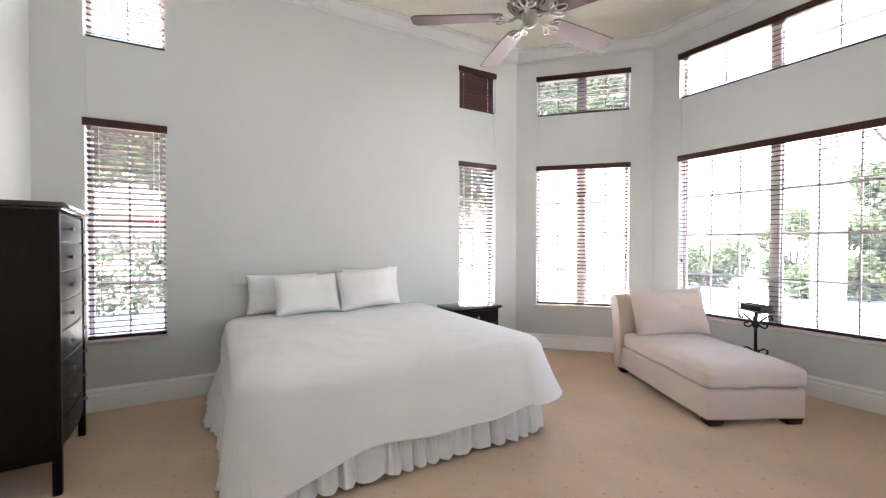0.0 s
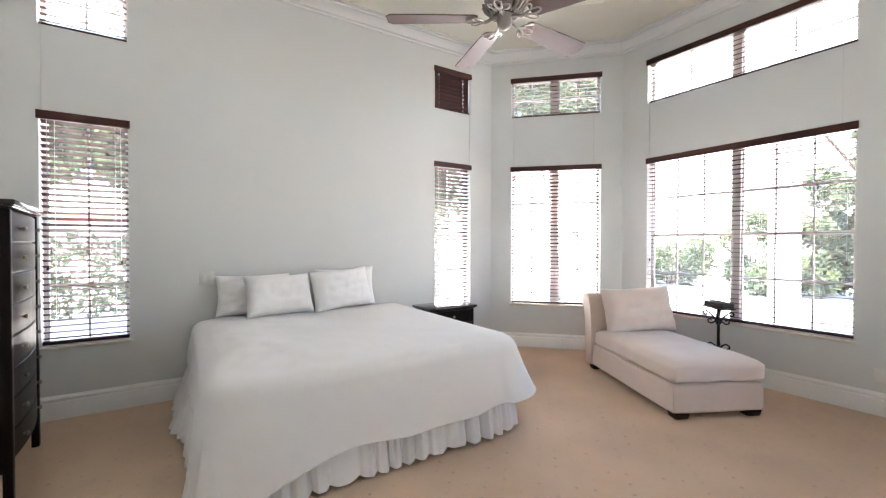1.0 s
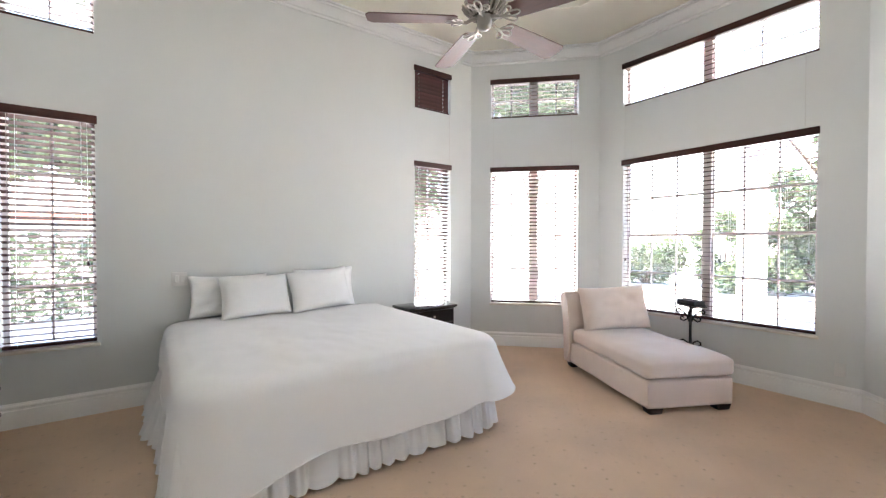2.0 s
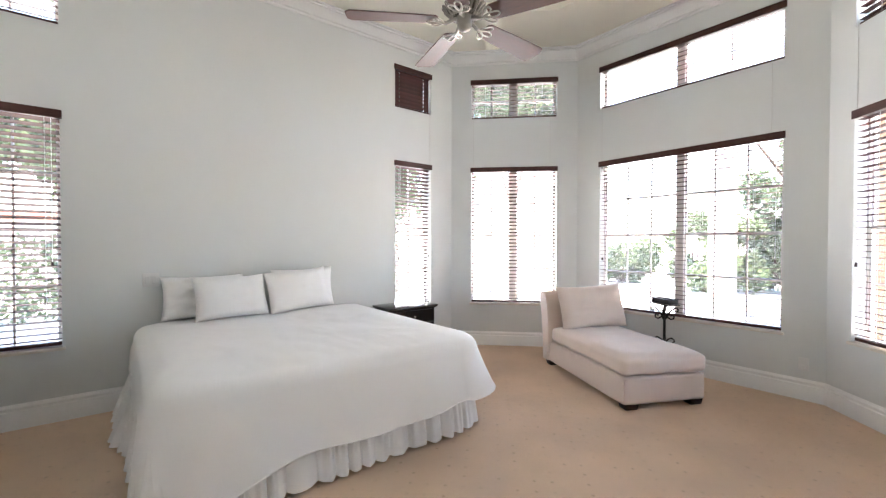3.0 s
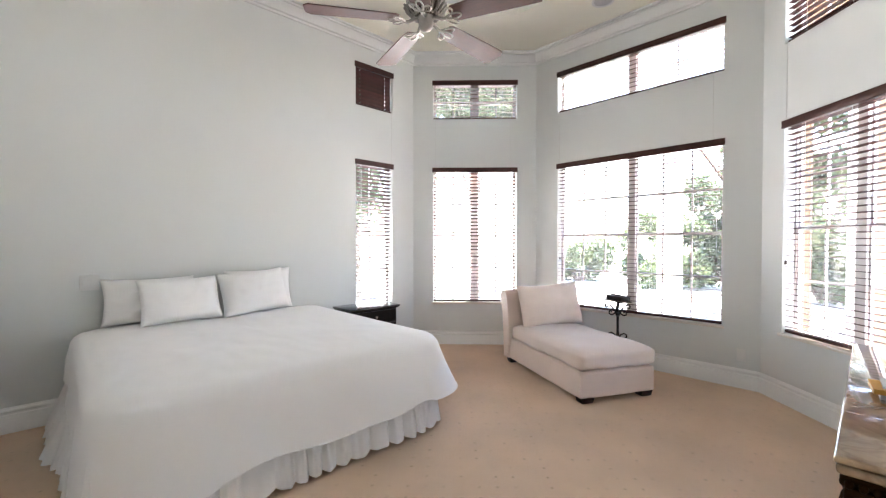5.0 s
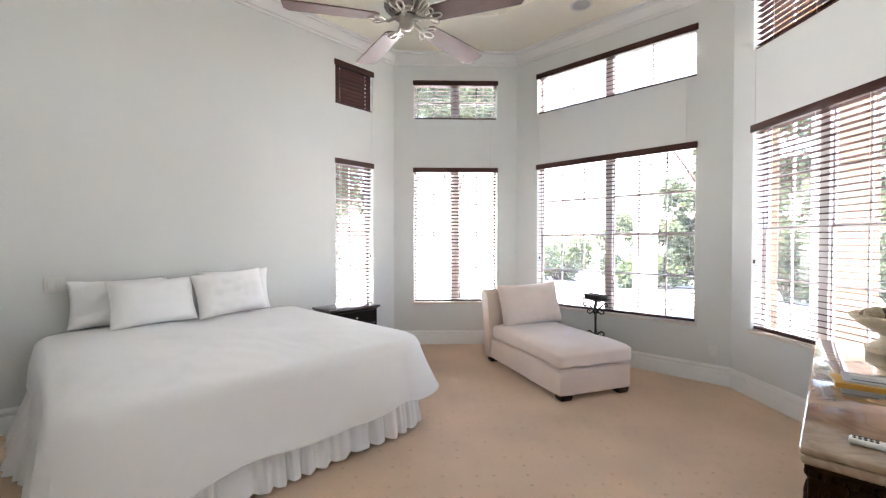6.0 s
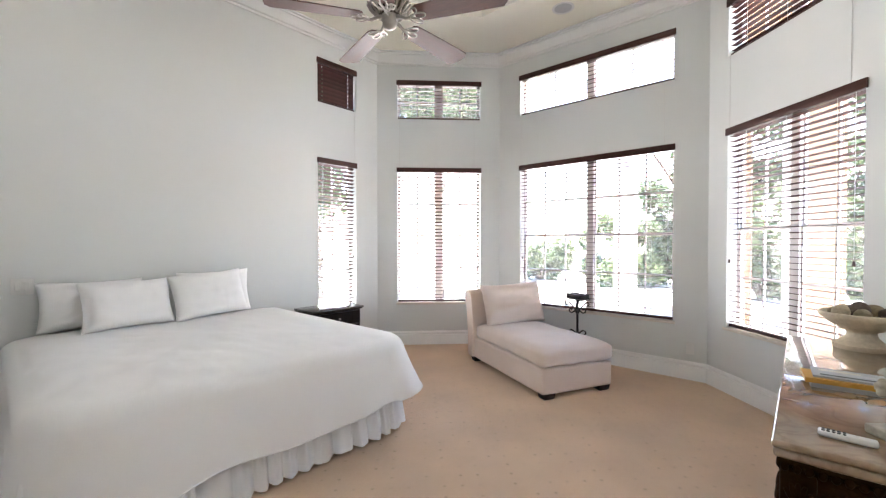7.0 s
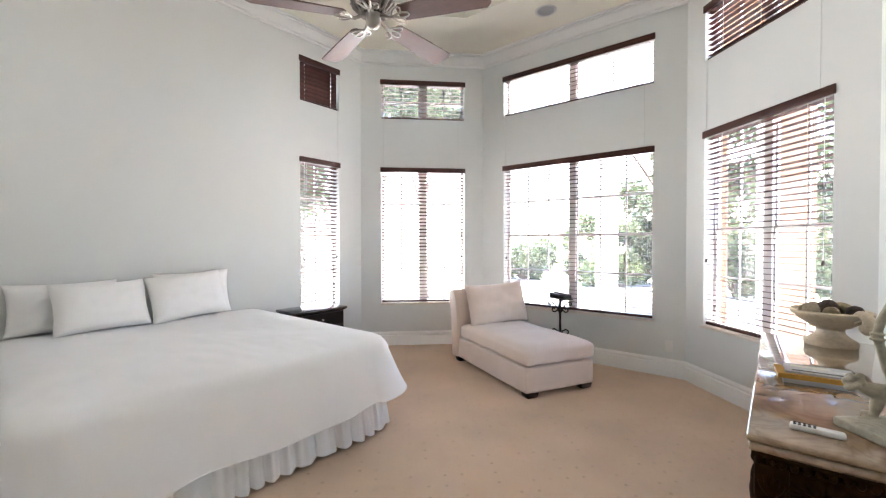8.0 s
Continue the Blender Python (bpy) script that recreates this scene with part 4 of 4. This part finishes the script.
# stone bowl with decorative balls
bowl = thing("pedestal_bowl", Matrix.Translation((2.745, -0.215, DZ)), "carved limestone pedestal bowl with a scrolled handle", "bowl")
bm = bmesh.new()
lathe(bm, [(0.098, 0.0), (0.102, 0.008), (0.10, 0.022), (0.088, 0.03), (0.07, 0.042), (0.056, 0.058), (0.052, 0.075), (0.06, 0.088)], 40)
part("foot", bm, STONE, bowl)
bm = bmesh.new()
lathe(bm, [(0.05, 0.086), (0.075, 0.09), (0.092, 0.104), (0.12, 0.122), (0.14, 0.142), (0.152, 0.152), (0.155, 0.166), (0.149, 0.172), (0.14, 0.170), (0.13, 0.152), (0.11, 0.12), (0.06, 0.105), (0.01, 0.104)], 48)
part("basin", bm, STONE, bowl)
for sx in (-1,):
    bm = bmesh.new()
    pts = []
    for i in range(22):
        a = i / 21 * 5.2
        r = 0.040 - 0.004 * a
        pts.append((sx * (0.15 + r * math.cos(a - 1.2)), 0.0, 0.142 + r * math.sin(a - 1.2)))
    tube(bm, pts, [0.026 - 0.0006 * i for i in range(22)], 10)
    part("handle", bm, STONE, bowl, "scrolled stone handle", pose(0, 0, 0, 0, 0, 38))
rng = random.Random(5)
for i, (x, y, z, r, tone) in enumerate(((-0.055, 0.075, 0.175, 0.034, 0), (0.0, 0.01, 0.178, 0.042, 1), (0.055, -0.045, 0.170, 0.036, 2), (-0.085, 0.005, 0.165, 0.032, 2), (0.07, 0.05, 0.165, 0.035, 0), (-0.01, -0.085, 0.165, 0.035, 1), (0.01, 0.09, 0.162, 0.03, 2))):
    bm = bmesh.new()
    bmesh.ops.create_icosphere(bm, subdivisions=3, radius=r)
    for v in bm.verts:
        v.co *= 1 + 0.12 * noise.noise(v.co * 60 + Vector((i * 3.1, 0, 0)))
    colour = ((0.42, 0.34, 0.24), (0.07, 0.045, 0.035), (0.20, 0.15, 0.09))[tone]
    solo("decorative_ball", bm, material("ball", colour, 0.8, grain=0.6, scale=70, spread=0.4), Matrix.Translation((2.745 + x, -0.215 + y, DZ + z)), ("pale dried seed ball in the bowl", "dark brown dried ball in the bowl", "mossy brown dried ball in the bowl")[tone], "ornament", "balls in the stone bowl")


def book(x, y, z, w, d, h, turn, cover, label):
    b = thing("book", Matrix.Translation((x, y, z)) @ pose(0, 0, 0, 0, 0, turn), label, "book", "books on the dresser")
    part("pages", boxed(-w / 2 + 0.004, w / 2 - 0.004, -d / 2 + 0.004, d / 2 - 0.002, 0.003, h - 0.003), PAGES, b, smooth=False)
    bm = bmesh.new()
    box(bm, -w / 2, w / 2, -d / 2, d / 2, 0, 0.003), box(bm, -w / 2, w / 2, -d / 2, d / 2, h - 0.003, h)
    box(bm, -w / 2 - 0.001, -w / 2 + 0.003, -d / 2, d / 2, 0.003, h - 0.003)
    part("cover", bm, cover, b, smooth=False)
    return b


book(1.98, -0.115, DZ, 0.14, 0.185, 0.015, 4, GREYBOOK, "thin grey hardback book lying on the dresser")
book(1.975, -0.105, DZ + 0.015, 0.13, 0.20, 0.016, 6, YELLOW, "yellow clothbound book in a small pile")
book(1.99, -0.125, DZ + 0.031, 0.125, 0.19, 0.007, 3, GREYBOOK, "grey magazine on top of the book pile")

magazine = bpy.data.objects["book.002"]
for i, (x, y, w, d) in enumerate(((-0.035, 0.0, 0.016, 0.15), (-0.005, -0.03, 0.006, 0.09), (0.010, -0.03, 0.006, 0.09), (0.030, 0.02, 0.022, 0.11))):
    part("printed_bar", boxed(x - w / 2, x + w / 2, y - d / 2, y + d / 2, 0.0066, 0.0074), (RUBBER, PLASTIC, PLASTIC, PAGES)[i], magazine, smooth=False)

remote = thing("remote_control", Matrix.Translation((1.442, -0.09, DZ)) @ pose(0, 0, 0, 0, 0, -92), "pale grey plastic remote control lying on the marble", "remote control")
bm = bmesh.new()
box(bm, -0.055, 0.055, -0.016, 0.016, 0, 0.015, 0.006, 3)
for v in bm.verts:
    v.co.y *= 1 - 0.15 * (v.co.x + 0.06) / 0.12
part("case", bm, PLASTIC, remote)
for i in range(5):
    for j in (-1, 1):
        bm = bmesh.new()
        lathe(bm, [(0.0035, 0.0), (0.0035, 0.0026), (0.002, 0.003)], 10, (-0.045 + 0.010 * i, 0.007 * j, 0.0145))
        part("button", bm, RUBBER, remote)

# stone group, kept as one plain shape
def plain_group():
    bm = bmesh.new()
    slab = boxed(-0.13, 0.13, -0.11, 0.11, 0.0, 0.026, 0.006, 2)
    bmesh.ops.rotate(slab, verts=slab.verts[:], cent=(0, 0, 0), matrix=Matrix.Rotation(radians(219.7), 3, "Z"))
    me = bpy.data.meshes.new("plinth")
    slab.to_mesh(me)
    slab.free()
    bm.from_mesh(me)
    bpy.data.meshes.remove(me)
    # the low form on all fours
    tube(bm, [(0.072, 0.108, 0.108), (0.078, 0.096, 0.102), (0.085, 0.07, 0.096), (0.07, 0.012, 0.096), (0.04, -0.035, 0.088)], [0.016, 0.018, 0.024, 0.026, 0.027], 12)
    for k in range(11):
        a = 2.4 * k
        bmesh.ops.create_icosphere(bm, subdivisions=2, radius=0.012, matrix=Matrix.Translation((0.066 + 0.016 * math.cos(a), 0.122 + 0.014 * math.sin(a), 0.102 + 0.003 * k)))
    tube(bm, [(0.085, 0.07, 0.088), (0.078, 0.078, 0.055), (0.08, 0.082, 0.033), (0.092, 0.104, 0.03)], [0.018, 0.014, 0.011, 0.008], 10)
    tube(bm, [(0.062, 0.036, 0.08), (0.07, 0.03, 0.04), (0.085, 0.048, 0.03)], [0.016, 0.012, 0.009], 10)
    tube(bm, [(0.04, -0.035, 0.08), (0.02, -0.045, 0.05), (0.0, -0.03, 0.03)], [0.022, 0.016, 0.010], 10)
    # the tall form beside it
    tube(bm, [(0.09, 0.035, 0.09), (0.095, 0.038, 0.18), (0.10, 0.026, 0.25), (0.10, 0.022, 0.31), (0.10, 0.020, 0.345), (0.10, 0.018, 0.375), (0.10, 0.016, 0.41), (0.10, 0.016, 0.44)], [0.014, 0.019, 0.026, 0.030, 0.026, 0.012, 0.024, 0.012], 14)
    tube(bm, [(0.098, 0.046, 0.338), (0.09, 0.068, 0.29), (0.087, 0.076, 0.25), (0.088, 0.074, 0.22)], [0.012, 0.011, 0.009, 0.008], 10)
    tube(bm, [(0.088, 0.074, 0.24), (0.09, 0.058, 0.16), (0.09, 0.038, 0.10)], [0.010, 0.010, 0.008], 10)
    for z in (0.238, 0.252):
        tube(bm, [(0.0875 + 0.013 * math.cos(0.5 * k), 0.0755 + 0.013 * math.sin(0.5 * k), z) for k in range(13)], 0.004, 6)
    return bm


statue = solo("statuette", plain_group(), GREYSTONE, Matrix.Translation((1.51, -0.293, DZ)), "pale carved stone statuette on a flat plinth", "statuette", angle=60)

fuse = statue.modifiers.new("fuse", "REMESH")
fuse.mode, fuse.voxel_size, fuse.use_smooth_shade = "VOXEL", 0.003, True

# ---- switch and sockets ----
MA = wall_matrix("a")
sw = thing("light_switch", MA @ Matrix.Translation((1.45, 0, 1.075)), "white double rocker light switch plate on the wall", "light switch")
part("plate", boxed(-0.06, 0.06, -0.006, 0.0, -0.06, 0.06, 0.003, 2), SWITCH, sw)
for x in (-0.024, 0.024):
    part("rocker", boxed(x - 0.016, x + 0.016, -0.010, -0.005, -0.033, 0.033, 0.002, 1), SWITCH, sw)
for key, s in (("d", 2.32),):
    so = thing("wall_socket", wall_matrix(key) @ Matrix.Translation((s, 0, 0.32)), "white wall socket plate above the baseboard", "socket", "wall sockets")
    part("plate", boxed(-0.036, 0.036, -0.006, 0.0, -0.058, 0.058, 0.003, 2), SWITCH, so)
    for z in (-0.022, 0.022):
        part("outlet", boxed(-0.016, 0.016, -0.008, -0.005, z - 0.014, z + 0.014, 0.002, 1), SWITCH, so)


# ---- garden ----
def leaf_cloud(rng, blobs, leaves, size):
    """Many small bent leaves in uneven clumps."""
    verts, faces = [], []
    for c, r in blobs:
        for _ in range(int(leaves * r ** 2)):
            d = Vector((rng.gauss(0, 1), rng.gauss(0, 1), rng.gauss(0, 1))).normalized()
            p = Vector(c) + d * r * rng.uniform(0.55, 1.05) * (0.8 + 0.4 * noise.noise(d * 2 + Vector(c)))
            u = Vector((rng.gauss(0, 1), rng.gauss(0, 1), rng.gauss(0, 0.6))).normalized()
            w = u.orthogonal().normalized()
            w = Matrix.Rotation(rng.uniform(0, 6.28), 3, u) @ w
            s = size * rng.uniform(0.6, 1.4)
            k = len(verts)
            verts += [p - u * s, p + w * s * 0.4, p + u * s, p - w * s * 0.4]
            faces.append((k, k + 1, k + 2, k + 3))
    return verts, faces


def leafy(name, parent, rng, blobs, leaves, size, mat):
    verts, faces = leaf_cloud(rng, blobs, leaves, size)
    me = bpy.data.meshes.new(name)
    me.from_pydata(verts, [], faces)
    me.materials.append(mat)
    ob = new(name, me)
    ob.parent = parent
    return ob


def tree(x, y, h, seed, low=0.35):
    rng = random.Random(seed)
    t = thing("tree", Matrix.Translation((x, y, -0.22)), "broad-leaved garden tree with a leafy green crown", "tree", "garden trees")
    bm = bmesh.new()
    top = Vector((rng.uniform(-0.3, 0.3), rng.uniform(-0.3, 0.3), h * 0.72))
    tube(bm, [(0, 0, 0), (top.x * 0.3, top.y * 0.3, h * 0.3), top], [0.13, 0.10, 0.04], 9)
    blobs = []
    for i in range(9):
        a = rng.uniform(0, 6.28)
        z = h * rng.uniform(low, 0.85)
        r = h * rng.uniform(0.16, 0.30)
        end = Vector((r * math.cos(a), r * math.sin(a), z + 0.3))
        tube(bm, [top * min(1, 0.4 + 0.06 * i), (top * 0.6).lerp(end, 0.5) + Vector((0, 0, 0.1)), end], [0.045, 0.03, 0.012], 6)
        blobs.append((end, h * rng.uniform(0.10, 0.17)))
    part("trunk", bm, BARK, t)
    leafy("crown", t, rng, blobs, 1700, 0.10, LEAF)
    return t


def hedge(x0, y0, x1, y1, h, seed):
    rng = random.Random(seed)
    blobs = []
    n = int(math.hypot(x1 - x0, y1 - y0) / 0.45)
    for i in range(n):
        f = i / n
        for z in (0.35, 0.9, 1.5, 2.1):
            if z < h:
                blobs.append((Vector((x0 + (x1 - x0) * f + rng.uniform(-0.2, 0.2), y0 + (y1 - y0) * f + rng.uniform(-0.2, 0.2), z - 0.22 + rng.uniform(-0.2, 0.2))), rng.uniform(0.35, 0.55)))
    ob = leafy("hedge", None, rng, blobs, 900, 0.08, LEAF)
    return tagged(ob, "dense dark green garden hedge", "hedge", kind="stuff")


hedge(-4.5, 11.5, 3.5, 11.8, 1.9, 11)
for k, (x, y, h) in enumerate(((16.2, 8.6, 1.9), (16.0, 4.7, 3.1), (15.2, 1.9, 4.4), (14.8, 0.9, 4.8), (14.6, -0.4, 4.6), (14.2, -2.0, 3.8), (17.2, 3.4, 5.6), (17.4, 4.3, 4.4), (17.6, 6.4, 3.3))):
    rng = random.Random(40 + k)
    bush = thing("bush", Matrix.Translation((x, y, -0.22)), "rounded leafy green garden bush", "bush", "garden bushes")
    bm = bmesh.new()
    blobs = []
    for i in range(9 if h < 5 else 15):
        end = Vector((rng.uniform(-0.7, 0.7), rng.uniform(-0.9, 0.9), rng.uniform(0.3, h - 0.5)))
        tube(bm, [(0, 0, 0), end * 0.5, end], [0.05, 0.03, 0.012], 6)
        blobs.append((end, rng.uniform(0.5, 0.75)))
    part("stem", bm, BARK, bush)
    leafy("foliage", bush, rng, blobs, 1500, 0.10, LEAF)
tree(-3.0, 9.4, 6.4, 1, 0.42)
tree(0.1, 10.6, 6.6, 2, 0.42)
tree(6.3, 10.2, 6.8, 3, 0.3)
tree(6.8, 8.3, 7.4, 4, 0.62)
tree(9.0, 8.0, 7.2, 14, 0.62)
tree(10.0, 1.62, 4.8, 5, 0.5)
tree(10.6, -2.2, 6.2, 8, 0.2)


def column(x, y, r, mat, label):
    c = thing("porch_column", Matrix.Translation((x, y, -0.22)), label, "column", "porch columns")
    part("plinth", boxed(-r * 1.25, r * 1.25, -r * 1.25, r * 1.25, 0, 0.3, 0.02, 2), mat, c)
    part("shaft", boxed(-r, r, -r, r, 0.3, 4.3, 0.015, 2), mat, c)
    part("capital", boxed(-r * 1.2, r * 1.2, -r * 1.2, r * 1.2, 4.3, 4.6, 0.02, 2), mat, c)


column(7.1, -0.20, 0.20, STUCCO, "square peach stucco porch column")
column(7.6, 0.72, 0.15, STUCCO, "square peach stucco porch column")
column(8.2, 2.55, 0.17, WHITECOL, "square white porch column in sunlight")
column(8.0, 0.14, 0.09, WHITECOL, "slim square white porch column")

# assumed porch roof, added to shade the columns and paving outside the southeast window
porch = thing("porch_roof", Matrix.Translation((7.9, -0.6, 4.38)), "assumed flat porch roof with peach stucco beams, added for shade", "porch roof")
part("slab", boxed(-1.2, 1.4, -2.6, 1.55, 0.22, 0.42, 0.02, 2), STUCCO, porch, "peach stucco porch ceiling slab")
part("beam", boxed(-1.0, -0.62, -2.5, 1.45, 0.0, 0.22, 0.01, 1), STUCCO, porch)
part("beam", boxed(0.9, 1.2, -2.5, 1.45, 0.0, 0.22, 0.01, 1), STUCCO, porch)
# two unseen columns added to carry that roof
column(8.95, -2.9, 0.20, STUCCO, "square peach stucco porch column")
column(7.1, -2.9, 0.20, STUCCO, "square peach stucco porch column")

# garden wall with a terracotta coping beyond the north windows
bm = bmesh.new()
box(bm, -9, 5.5, 14.0, 14.25, -0.22, 1.95)
gw = solo("garden_wall", bm, WHITECOL, Matrix(), "white rendered garden wall", "garden wall", smooth=False)
part("coping", boxed(-9, 5.5, 13.92, 14.33, 1.95, 2.18, 0.05, 2), REDWALL, gw, "terracotta coping")
